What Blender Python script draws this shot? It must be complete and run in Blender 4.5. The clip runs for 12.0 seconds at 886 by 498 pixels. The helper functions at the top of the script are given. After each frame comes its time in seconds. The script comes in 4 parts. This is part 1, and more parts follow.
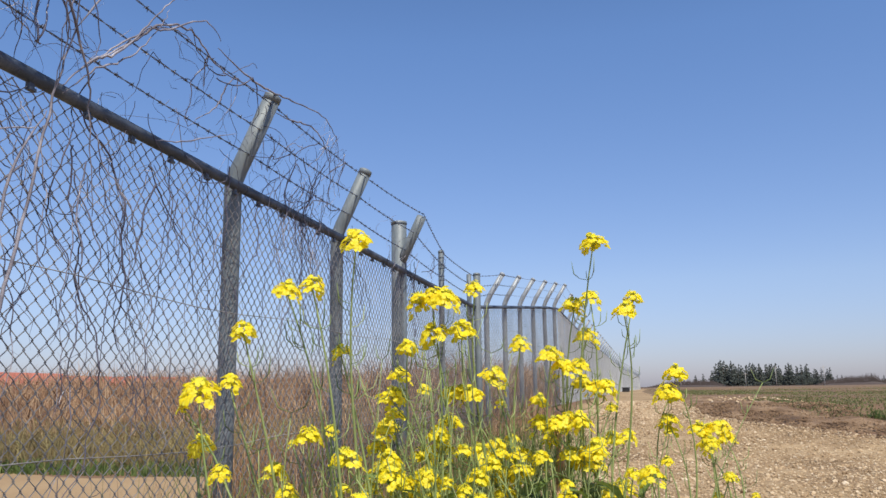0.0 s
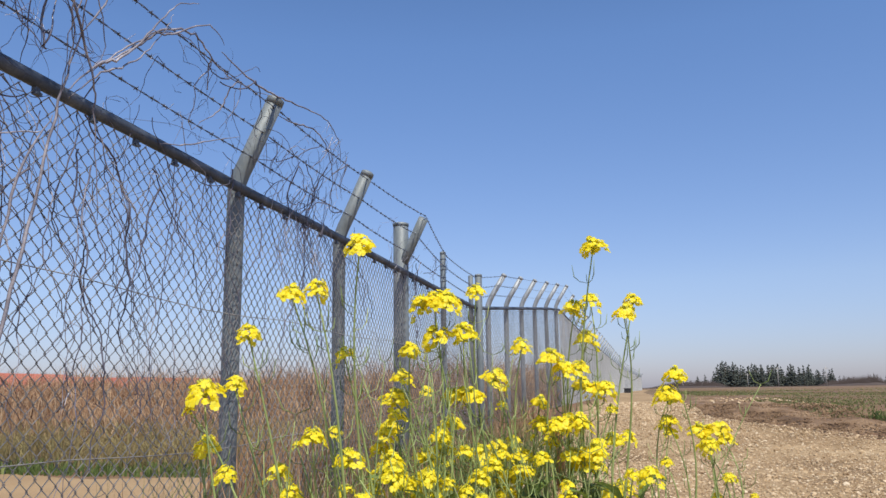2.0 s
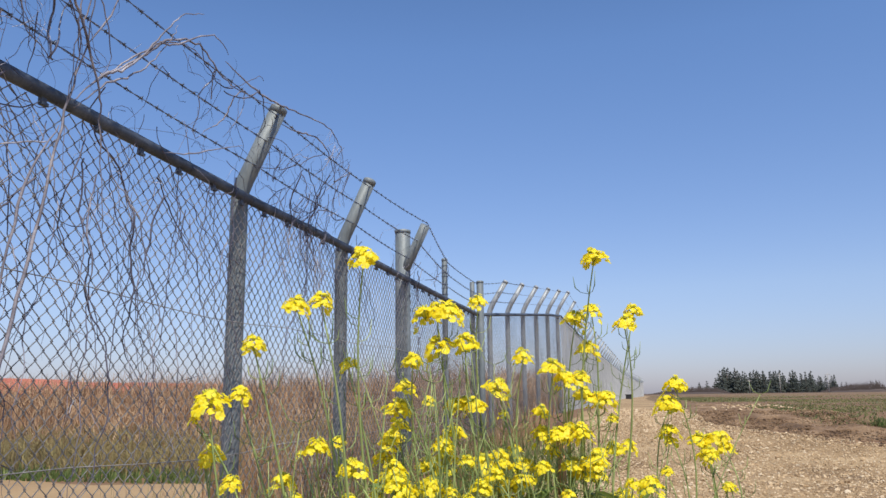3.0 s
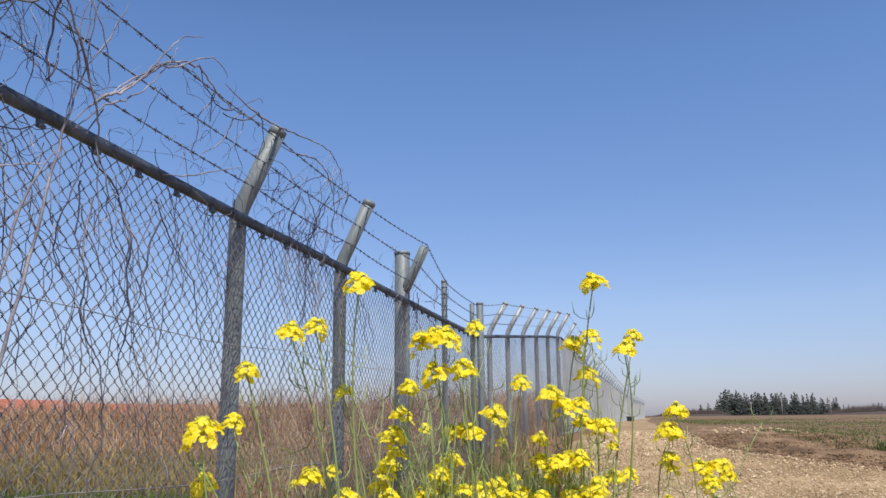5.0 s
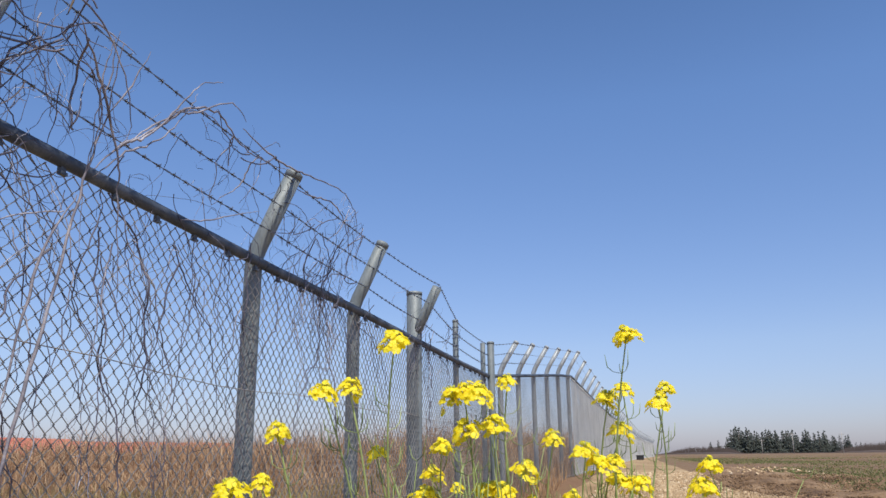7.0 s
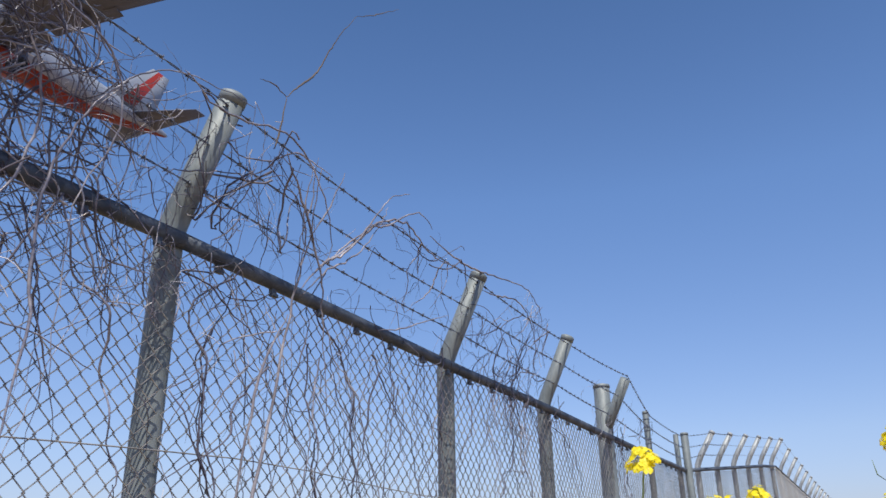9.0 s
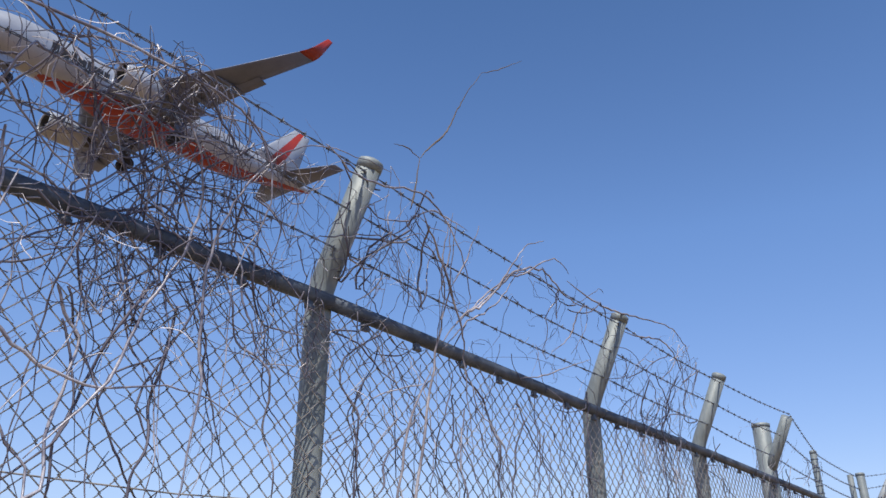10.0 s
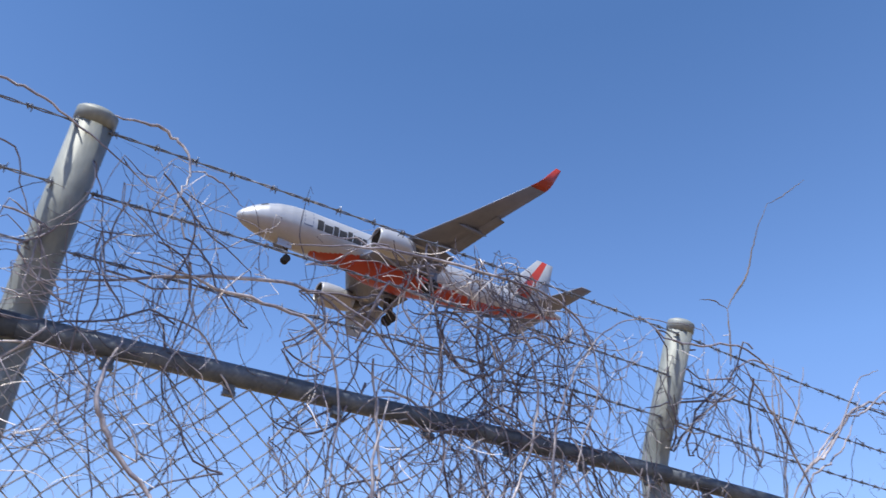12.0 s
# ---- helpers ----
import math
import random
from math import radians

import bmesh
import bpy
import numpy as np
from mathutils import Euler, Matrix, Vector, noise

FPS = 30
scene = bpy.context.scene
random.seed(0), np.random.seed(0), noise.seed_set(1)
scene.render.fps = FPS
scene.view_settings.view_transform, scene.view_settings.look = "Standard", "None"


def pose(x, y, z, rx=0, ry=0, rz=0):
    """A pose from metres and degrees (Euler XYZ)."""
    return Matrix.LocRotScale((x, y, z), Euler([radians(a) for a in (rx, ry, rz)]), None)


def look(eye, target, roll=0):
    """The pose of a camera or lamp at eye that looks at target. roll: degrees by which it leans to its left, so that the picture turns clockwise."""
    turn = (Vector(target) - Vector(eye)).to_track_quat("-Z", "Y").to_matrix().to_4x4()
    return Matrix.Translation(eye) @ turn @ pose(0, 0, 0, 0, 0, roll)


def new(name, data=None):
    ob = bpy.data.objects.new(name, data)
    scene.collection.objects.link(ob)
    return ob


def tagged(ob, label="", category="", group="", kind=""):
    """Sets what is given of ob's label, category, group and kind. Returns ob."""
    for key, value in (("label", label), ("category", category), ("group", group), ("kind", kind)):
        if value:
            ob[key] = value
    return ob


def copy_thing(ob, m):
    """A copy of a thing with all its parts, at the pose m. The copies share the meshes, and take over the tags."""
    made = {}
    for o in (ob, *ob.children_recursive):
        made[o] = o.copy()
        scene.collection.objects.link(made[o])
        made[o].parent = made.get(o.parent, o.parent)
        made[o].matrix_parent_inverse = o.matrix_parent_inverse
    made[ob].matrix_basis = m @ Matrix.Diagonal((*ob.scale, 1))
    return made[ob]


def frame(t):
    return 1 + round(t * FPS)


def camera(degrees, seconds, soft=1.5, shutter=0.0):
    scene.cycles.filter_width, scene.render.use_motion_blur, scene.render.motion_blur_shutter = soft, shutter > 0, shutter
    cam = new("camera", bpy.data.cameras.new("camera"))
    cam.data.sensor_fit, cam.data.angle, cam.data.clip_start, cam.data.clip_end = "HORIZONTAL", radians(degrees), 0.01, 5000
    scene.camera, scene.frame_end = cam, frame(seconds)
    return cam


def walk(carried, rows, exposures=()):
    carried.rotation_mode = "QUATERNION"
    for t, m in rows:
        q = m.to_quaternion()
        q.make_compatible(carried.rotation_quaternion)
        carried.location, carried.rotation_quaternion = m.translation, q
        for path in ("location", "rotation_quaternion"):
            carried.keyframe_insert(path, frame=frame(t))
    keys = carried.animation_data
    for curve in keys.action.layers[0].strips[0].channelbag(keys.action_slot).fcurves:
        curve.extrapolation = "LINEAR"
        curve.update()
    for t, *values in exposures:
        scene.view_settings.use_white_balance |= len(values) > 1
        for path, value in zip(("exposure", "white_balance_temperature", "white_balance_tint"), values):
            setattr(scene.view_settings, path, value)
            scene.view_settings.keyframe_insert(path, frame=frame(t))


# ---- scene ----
cam = camera(59.2, 12.0, shutter=0.1)
PATH = [
    (0, (-0.108, 0.185, 0.787), (-0.551, 2.103, 1.143), -0.8),
    (0.5, (-0.108, 0.176, 0.787), (-0.553, 2.093, 1.143), -0.8),
    (1, (-0.106, 0.174, 0.788), (-0.551, 2.091, 1.143), -0.7),
    (1.5, (-0.104, 0.169, 0.787), (-0.551, 2.086, 1.142), -0.7),
    (2, (-0.103, 0.162, 0.789), (-0.55, 2.078, 1.147), -0.8),
    (2.5, (-0.103, 0.18, 0.795), (-0.553, 2.094, 1.159), -0.7),
    (3, (-0.1, 0.14, 0.798), (-0.55, 2.053, 1.17), -0.7),
    (3.5, (-0.094, 0.139, 0.806), (-0.545, 2.048, 1.195), -0.6),
    (5.5, (-0.102, 0.162, 0.813), (-0.55, 2.063, 1.244), -0.6),
    (6, (-0.113, 0.161, 0.822), (-0.564, 2.059, 1.262), -0.6),
    (6.5, (-0.123, 0.164, 0.838), (-0.577, 2.056, 1.303), -0.6),
    (6.7, (-0.13, 0.161, 0.846), (-0.585, 2.048, 1.329), -0.6),
    (8.3, (-0.277, 0.206, 0.889), (-0.832, 2.008, 1.555), -1.6),
    (8.5, (-0.276, 0.197, 0.903), (-0.907, 1.967, 1.589), -1.0),
    (9, (-0.269, 0.164, 0.904), (-1.091, 1.831, 1.642), -1.0),
    (9.5, (-0.244, 0.135, 0.915), (-1.238, 1.681, 1.703), -0.5),
    (10, (-0.234, 0.117, 0.923), (-1.332, 1.566, 1.757), -0.1),
    (10.5, (-0.225, 0.103, 0.919), (-1.389, 1.473, 1.796), -0.1),
    (11, (-0.228, 0.08, 0.925), (-1.438, 1.372, 1.856), -0.1),
    (11.5, (-0.216, 0.028, 0.947), (-1.504, 1.178, 1.955), 0.6),
    (12, (-0.279, -0.122, 1.046), (-1.69, 0.765, 2.151), 1.0),
]
walk(cam, [(t, look(eye, target, roll)) for t, eye, target, roll in PATH], exposures=[(0.0, 0.0), (8.5, 0.0), (10.5, 0.27), (11.3, 0.43), (12.0, 0.60)])

# ---- light ----
SUN_EL, SUN_AZ = 57.0, 149.0        # degrees; azimuth clockwise from +Y
world = bpy.data.worlds.new("sky")
scene.world = world
world.use_nodes = True
wn = world.node_tree
sky = wn.nodes.new("ShaderNodeTexSky")
sky.sky_type = "NISHITA"
sky.sun_disc = False
sky.sun_elevation = radians(SUN_EL)
sky.sun_rotation = radians(SUN_AZ)
sky.altitude = 0
sky.air_density = 1.0
sky.dust_density = 0.6
sky.ozone_density = 3.0
wn.nodes["Background"].inputs["Strength"].default_value = 0.21
coord = wn.nodes.new("ShaderNodeTexCoord")
height = wn.nodes.new("ShaderNodeSeparateXYZ")
wn.links.new(coord.outputs["Generated"], height.inputs[0])
haze = wn.nodes.new("ShaderNodeValToRGB")      # violet-grey spring haze low down, deeper blue overhead
haze.color_ramp.elements.new(0.5)
haze.color_ramp.elements.new(0.6)
for stop, (at, colour) in zip(haze.color_ramp.elements, ((0.0, (0.42, 0.415, 0.58)), (0.13, (0.575, 0.555, 0.645)), (0.42, (0.565, 0.65, 0.785)), (0.75, (0.375, 0.50, 0.63)))):
    stop.position, stop.color = at, (*colour, 1)
wn.links.new(height.outputs["Z"], haze.inputs["Fac"])
tint = wn.nodes.new("ShaderNodeVectorMath")
tint.operation = "MULTIPLY"
wn.links.new(sky.outputs["Color"], tint.inputs[0])
wn.links.new(haze.outputs["Color"], tint.inputs[1])
wn.links.new(tint.outputs["Vector"], wn.nodes["Background"].inputs["Color"])
sun = new("sun", bpy.data.lights.new("sun", "SUN"))
sun.data.energy = 5.0
sun.data.angle = radians(0.53)
sun.data.color = (1.0, 0.92, 0.79)
az, el = radians(SUN_AZ), radians(SUN_EL)
sun_way = Vector((math.sin(az) * math.cos(el), math.cos(az) * math.cos(el), math.sin(el)))
sun.matrix_world = look(sun_way * 60, (0, 0, 0))

# ---- materials ----


def ramp_node(nt, stops):
    r = nt.nodes.new("ShaderNodeValToRGB")
    while len(r.color_ramp.elements) < len(stops):
        r.color_ramp.elements.new(0.5)
    for e, (p, c) in zip(r.color_ramp.elements, stops):
        e.position, e.color = p, (*c, 1)
    return r


def mat(name, stops, scale=8.0, rough=0.7, metal=0.0, bump=0.2, fine=60.0, vary="", through_light=0.0, dist=0.01, stretch=None):
    """Colour from two scales of noise, relief from the fine one; vary: 'island' or 'object' shifts it from piece to piece."""
    m = bpy.data.materials.new(name)
    m.use_nodes = True
    nt = m.node_tree
    p = nt.nodes["Principled BSDF"]
    co = nt.nodes.new("ShaderNodeTexCoord")
    src = co.outputs["Object"]
    if stretch:
        mp = nt.nodes.new("ShaderNodeMapping")
        mp.inputs["Scale"].default_value = stretch
        nt.links.new(src, mp.inputs["Vector"])
        src = mp.outputs["Vector"]
    n1 = nt.nodes.new("ShaderNodeTexNoise")
    n1.inputs["Scale"].default_value, n1.inputs["Detail"].default_value = scale, 5
    n2 = nt.nodes.new("ShaderNodeTexNoise")
    n2.inputs["Scale"].default_value, n2.inputs["Detail"].default_value = fine, 6
    for n in (n1, n2):
        nt.links.new(src, n.inputs["Vector"])
    mix = nt.nodes.new("ShaderNodeMath")
    mix.operation = "MULTIPLY_ADD"
    nt.links.new(n2.outputs["Fac"], mix.inputs[0])
    mix.inputs[1].default_value = 0.45
    ad = nt.nodes.new("ShaderNodeMath")
    ad.operation = "MULTIPLY_ADD"
    nt.links.new(n1.outputs["Fac"], ad.inputs[0])
    ad.inputs[1].default_value, ad.inputs[2].default_value = 1.1, -0.27
    nt.links.new(ad.outputs[0], mix.inputs[2])
    fac = mix.outputs[0]
    if vary:
        if vary == "island":
            g = nt.nodes.new("ShaderNodeNewGeometry")
            rnd = g.outputs["Random Per Island"]
        else:
            g = nt.nodes.new("ShaderNodeObjectInfo")
            rnd = g.outputs["Random"]
        v = nt.nodes.new("ShaderNodeMath")
        v.operation = "MULTIPLY_ADD"
        nt.links.new(rnd, v.inputs[0])
        v.inputs[1].default_value = 0.75
        w = nt.nodes.new("ShaderNodeMath")
        w.operation = "MULTIPLY_ADD"
        nt.links.new(fac, w.inputs[0])
        w.inputs[1].default_value, w.inputs[2].default_value = 0.5, -0.12
        nt.links.new(w.outputs[0], v.inputs[2])
        fac = v.outputs[0]
    r = ramp_node(nt, stops)
    nt.links.new(fac, r.inputs["Fac"])
    nt.links.new(r.outputs["Color"], p.inputs["Base Color"])
    p.inputs["Roughness"].default_value = rough
    p.inputs["Metallic"].default_value = metal
    if bump:
        b = nt.nodes.new("ShaderNodeBump")
        b.inputs["Strength"].default_value, b.inputs["Distance"].default_value = bump, dist
        nt.links.new(n2.outputs["Fac"], b.inputs["Height"])
        nt.links.new(b.outputs["Normal"], p.inputs["Normal"])
    if through_light:
        tr = nt.nodes.new("ShaderNodeBsdfTranslucent")
        nt.links.new(r.outputs["Color"], tr.inputs["Color"])
        ms = nt.nodes.new("ShaderNodeMixShader")
        ms.inputs[0].default_value = through_light
        nt.links.new(p.outputs[0], ms.inputs[1])
        nt.links.new(tr.outputs[0], ms.inputs[2])
        nt.links.new(ms.outputs[0], nt.nodes["Material Output"].inputs["Surface"])
    return m


M_galv = mat("galvanised_steel", [(0.25, (0.115, 0.137, 0.147)), (0.5, (0.168, 0.195, 0.206)), (0.8, (0.25, 0.28, 0.29))], 9, 0.58, 0.15, 0.3, 70, dist=0.003, stretch=(1, 1, 0.35))
# M_galv again but paler: sunlight on the far posts put into the colour
M_litgalv = mat("sunlit_galvanised_steel", [(0.25, (0.24, 0.26, 0.275)), (0.5, (0.32, 0.345, 0.36)), (0.8, (0.40, 0.425, 0.435))], 7, 0.55, 0.2, 0.2, 60, dist=0.002, stretch=(1, 1, 0.35))
M_rail = mat("weathered_rail_steel", [(0.25, (0.036, 0.048, 0.07)), (0.5, (0.062, 0.08, 0.11)), (0.8, (0.13, 0.155, 0.195))], 9, 0.6, 0.1, 0.3, 120, dist=0.002)
M_wire = mat("mesh_wire", [(0.2, (0.135, 0.133, 0.138)), (0.5, (0.25, 0.242, 0.236)), (0.8, (0.45, 0.425, 0.395))], 5, 0.6, 0.0, 0.0, 40)
# lighter copy of the mesh wire, its colour carries the sun on far panels
M_farlitwire = mat("far_sunlit_wire", [(0.2, (0.50, 0.51, 0.51)), (0.8, (0.66, 0.67, 0.66))], 2, 0.6, 0.0, 0.0, 20)
# dark blue steel; the pale last stop paints glints along the wire
M_barb = mat("barbed_wire_steel", [(0.2, (0.06, 0.078, 0.12)), (0.6, (0.125, 0.15, 0.21)), (0.85, (0.52, 0.56, 0.66))], 30, 0.28, 0.1, 0.0, 90)
M_vine = mat("dead_vine_bark", [(0.0, (0.022, 0.022, 0.042)), (0.42, (0.058, 0.056, 0.09)), (0.56, (0.175, 0.17, 0.22)), (0.76, (0.66, 0.64, 0.68))], 6, 0.34, 0, 0.0, 60, vary="island")
M_darkvine = mat("dark_vine_bark", [(0.0, (0.034, 0.032, 0.056)), (0.5, (0.076, 0.071, 0.104)), (0.85, (0.165, 0.155, 0.19)), (1.0, (0.48, 0.45, 0.46))], 6, 0.65, 0, 0.0, 60, vary="island")
M_branch = mat("pale_vine_wood", [(0.2, (0.085, 0.078, 0.10)), (0.5, (0.20, 0.185, 0.215)), (0.85, (0.50, 0.47, 0.49))], 9, 0.7, 0, 0.2, 90, dist=0.002)
M_petal = mat("rape_petal", [(0.2, (0.96, 0.80, 0.02)), (0.55, (0.99, 0.88, 0.035)), (0.9, (1.0, 0.94, 0.11))], 40, 0.55, 0, 0.0, 150, vary="island", through_light=0.48)
M_bud = mat("rape_bud", [(0.2, (0.32, 0.38, 0.04)), (0.8, (0.62, 0.55, 0.04))], 60, 0.6, 0, 0.0, 100)
M_stem = mat("rape_stem", [(0.2, (0.14, 0.20, 0.055)), (0.5, (0.26, 0.34, 0.11)), (0.85, (0.44, 0.50, 0.21))], 6, 0.55, 0, 0.0, 60, vary="island", through_light=0.15)
M_leaf = mat("rape_leaf", [(0.2, (0.085, 0.145, 0.04)), (0.5, (0.15, 0.23, 0.065)), (0.85, (0.26, 0.34, 0.11))], 12, 0.5, 0, 0.3, 80, through_light=0.25, dist=0.003)
M_withered = mat("withered_leaf", [(0.2, (0.50, 0.33, 0.23)), (0.5, (0.62, 0.47, 0.36)), (0.85, (0.72, 0.62, 0.52))], 20, 0.8, 0, 0.3, 90, through_light=0.2, dist=0.003)
M_soil = mat("field_soil_and_grass", [(0.22, (0.12, 0.062, 0.034)), (0.46, (0.19, 0.108, 0.057)), (0.66, (0.165, 0.126, 0.055)), (0.85, (0.14, 0.155, 0.052))], 0.16, 0.95, 0, 0.8, 9, dist=0.05)
M_gravel = mat("gravel_road", [(0.25, (0.165, 0.100, 0.046)), (0.45, (0.320, 0.215, 0.109)), (0.6, (0.407, 0.287, 0.155)), (0.8, (0.524, 0.398, 0.244))], 0.9, 0.95, 0, 1.0, 38, dist=0.025)
M_stone = mat("gravel_stone", [(0.0, (0.175, 0.113, 0.059)), (0.4, (0.388, 0.268, 0.147)), (0.75, (0.533, 0.402, 0.252)), (1.0, (0.737, 0.620, 0.454))], 20, 0.9, 0, 0.3, 120, vary="island", dist=0.003)
M_clod = mat("dark_soil", [(0.25, (0.085, 0.048, 0.024)), (0.5, (0.205, 0.125, 0.066)), (0.75, (0.34, 0.23, 0.135))], 2.2, 0.95, 0, 1.0, 22, dist=0.05)
M_tan = mat("bare_tan_track", [(0.2, (0.266, 0.170, 0.082)), (0.5, (0.351, 0.235, 0.119)), (0.85, (0.418, 0.299, 0.164))], 0.6, 0.95, 0, 0.4, 30, dist=0.01)
M_dry = mat("dry_grass", [(0.0, (0.165, 0.089, 0.047)), (0.35, (0.388, 0.233, 0.132)), (0.7, (0.582, 0.383, 0.222)), (1.0, (0.737, 0.557, 0.358))], 0.25, 0.85, 0, 0.0, 4, vary="island", through_light=0.45)
M_short = mat("short_grey_grass", [(0.0, (0.170, 0.124, 0.058)), (0.4, (0.320, 0.245, 0.111)), (0.75, (0.360, 0.306, 0.129)), (1.0, (0.540, 0.423, 0.222))], 0.3, 0.85, 0, 0.0, 4, vary="island", through_light=0.45)
M_green = mat("green_grass", [(0.0, (0.06, 0.095, 0.022)), (0.5, (0.11, 0.165, 0.04)), (1.0, (0.26, 0.29, 0.10))], 0.5, 0.8, 0, 0.0, 5, vary="island", through_light=0.35)
M_fieldgreen = mat("field_green", [(0.0, (0.11, 0.125, 0.042)), (0.5, (0.165, 0.185, 0.065)), (1.0, (0.26, 0.25, 0.11))], 0.35, 0.85, 0, 0.0, 5, vary="island", through_light=0.3)
# greens lifted and greyed: distance haze is put into the needle colour
M_conifer = mat("conifer_needles", [(0.0, (0.040, 0.049, 0.045)), (0.5, (0.063, 0.075, 0.064)), (1.0, (0.095, 0.106, 0.085))], 0.5, 0.9, 0, 0.0, 4, vary="island")
M_brush = mat("bare_brush", [(0.0, (0.05, 0.039, 0.036)), (0.5, (0.072, 0.055, 0.05)), (1.0, (0.10, 0.078, 0.068))], 0.12, 0.95, 0, 0.0, 2)
M_bark = mat("tree_bark", [(0.2, (0.06, 0.045, 0.035)), (0.8, (0.14, 0.11, 0.085))], 4, 0.9, 0, 0.3, 30)
M_pole = mat("pole_concrete", [(0.2, (0.30, 0.29, 0.27)), (0.8, (0.42, 0.40, 0.38))], 2, 0.8, 0, 0.1, 20)
M_orange_wall = mat("orange_red_sheet", [(0.2, (0.42, 0.12, 0.08)), (0.5, (0.50, 0.165, 0.11)), (0.85, (0.57, 0.26, 0.19))], 0.4, 0.7, 0, 0.1, 6)
M_silver = mat("aircraft_silver_paint", [(0.2, (0.30, 0.325, 0.375)), (0.8, (0.38, 0.41, 0.465))], 0.5, 0.35, 0.25, 0.0, 5)
M_wing = mat("aircraft_wing_grey", [(0.2, (0.105, 0.13, 0.20)), (0.8, (0.15, 0.18, 0.26))], 0.8, 0.45, 0.2, 0.0, 6)
M_orange = mat("aircraft_orange_paint", [(0.2, (0.24, 0.022, 0.013)), (0.8, (0.31, 0.033, 0.019))], 0.6, 0.4, 0, 0.0, 5)
M_black = mat("black_paint", [(0.2, (0.012, 0.012, 0.014)), (0.8, (0.03, 0.03, 0.032))], 3, 0.5, 0, 0.0, 20)
M_tyre = mat("tyre_rubber", [(0.2, (0.012, 0.012, 0.012)), (0.8, (0.03, 0.03, 0.03))], 6, 0.85, 0, 0.1, 40)
M_dark_metal = mat("dark_metal", [(0.2, (0.05, 0.05, 0.052)), (0.8, (0.11, 0.11, 0.11))], 4, 0.5, 0.6, 0.0, 30)
M_stake = mat("stake_salmon_paint", [(0.2, (0.66, 0.34, 0.20)), (0.8, (0.78, 0.47, 0.31))], 15, 0.8, 0, 0.2, 90)

# ---- building helpers ----


class Buf:
    """Vertices and faces gathered for one mesh."""

    def __init__(self):
        self.v, self.f = [], []

    def add(self, verts, faces):
        k = len(self.v)
        self.v.extend(verts)
        self.f.extend([tuple(i + k for i in q) for q in faces])

    def tube(self, pts, r, sides=6, cap=True, taper=1.0):
        pts = [Vector(p) for p in pts]
        n = len(pts)
        k = len(self.v)
        side = None
        for i, p in enumerate(pts):
            d = (pts[min(i + 1, n - 1)] - pts[max(i - 1, 0)]).normalized()
            if side is None:
                side = d.cross(Vector((0.31, 0.22, 0.93)))
                if side.length < 0.05:
                    side = d.cross(Vector((1, 0, 0)))
            side = (side - d * side.dot(d)).normalized()
            up = d.cross(side)
            rr = (r[i] if isinstance(r, (list, tuple)) else r) * (1 + (taper - 1) * i / max(1, n - 1))
            for s in range(sides):
                a = 2 * math.pi * s / sides
                self.v.append(tuple(p + side * (rr * math.cos(a)) + up * (rr * math.sin(a))))
        for i in range(n - 1):
            for s in range(sides):
                t = (s + 1) % sides
                self.f.append((k + i * sides + s, k + i * sides + t, k + (i + 1) * sides + t, k + (i + 1) * sides + s))
        if cap:
            self.f.append(tuple(k + s for s in reversed(range(sides))))
            self.f.append(tuple(k + (n - 1) * sides + s for s in range(sides)))

    def box(self, c, h, m=None):
        c = Vector(c)
        vs = []
        for x in (-1, 1):
            for y in (-1, 1):
                for z in (-1, 1):
                    q = Vector((x * h[0], y * h[1], z * h[2]))
                    vs.append(tuple(c + (m @ q if m else q)))
        self.add(vs, [(0, 1, 3, 2), (4, 6, 7, 5), (0, 4, 5, 1), (2, 3, 7, 6), (0, 2, 6, 4), (1, 5, 7, 3)])

    def mesh(self, name, material, smooth=True):
        me = bpy.data.meshes.new(name)
        me.from_pydata(self.v, [], self.f)
        me.materials.append(material)
        if smooth:
            me.shade_smooth()
        me.update()
        return me


def part(name, buf, material, parent=None, label="", smooth=True):
    me = buf if isinstance(buf, bpy.types.Mesh) else buf.mesh(name, material, smooth)
    ob = new(name, me)
    ob.parent = parent
    if label:
        ob["label"] = label
    return ob


def thing(name, label, category, at=(0, 0, 0), group="", kind=""):
    ob = new(name)
    ob.empty_display_size = 0.1
    ob.location = at
    return tagged(ob, label, category, group, kind)


def smooth01(t):
    t = min(1.0, max(0.0, t))
    return t * t * (3 - 2 * t)


def gz(x, y):
    """Height of the ground: low along the near fence, a gentle rise beyond."""
    rise = 0.47 * smooth01((y - 8.5) / 7.0) * smooth01((x + 7.5) / 4.5)
    near = max(abs(x), abs(y))
    rough = 0.02 * noise.noise((x * 0.5, y * 0.5, 0)) if near < 60 else 0.0
    return rise + rough


def road_right(y):
    """The ragged right edge of the gravel."""
    return 0.85 + 2.9 * (1 - smooth01((y - 9.6) / 3.8)) + 0.22 * noise.noise((y * 0.35, 3.1, 0)) + 0.12 * noise.noise((y * 1.4, 7, 0))


# ---- ground ----
def spread(n, reach, power):
    return [math.copysign(abs(t) ** power, t) * reach for t in np.linspace(-1, 1, n)]


def sheet(xs, ys, lift, fz=None):
    b = Buf()
    fz = fz or gz
    for y in ys:
        for x in xs:
            b.v.append((x, y, fz(x, y) + lift))
    w = len(xs)
    for j in range(len(ys) - 1):
        for i in range(w - 1):
            b.f.append((j * w + i, j * w + i + 1, (j + 1) * w + i + 1, (j + 1) * w + i))
    return b


ground = part("ground", sheet(spread(150, 4000, 4.5), [5 + v for v in spread(150, 4000, 4.5)], 0.0), M_soil)
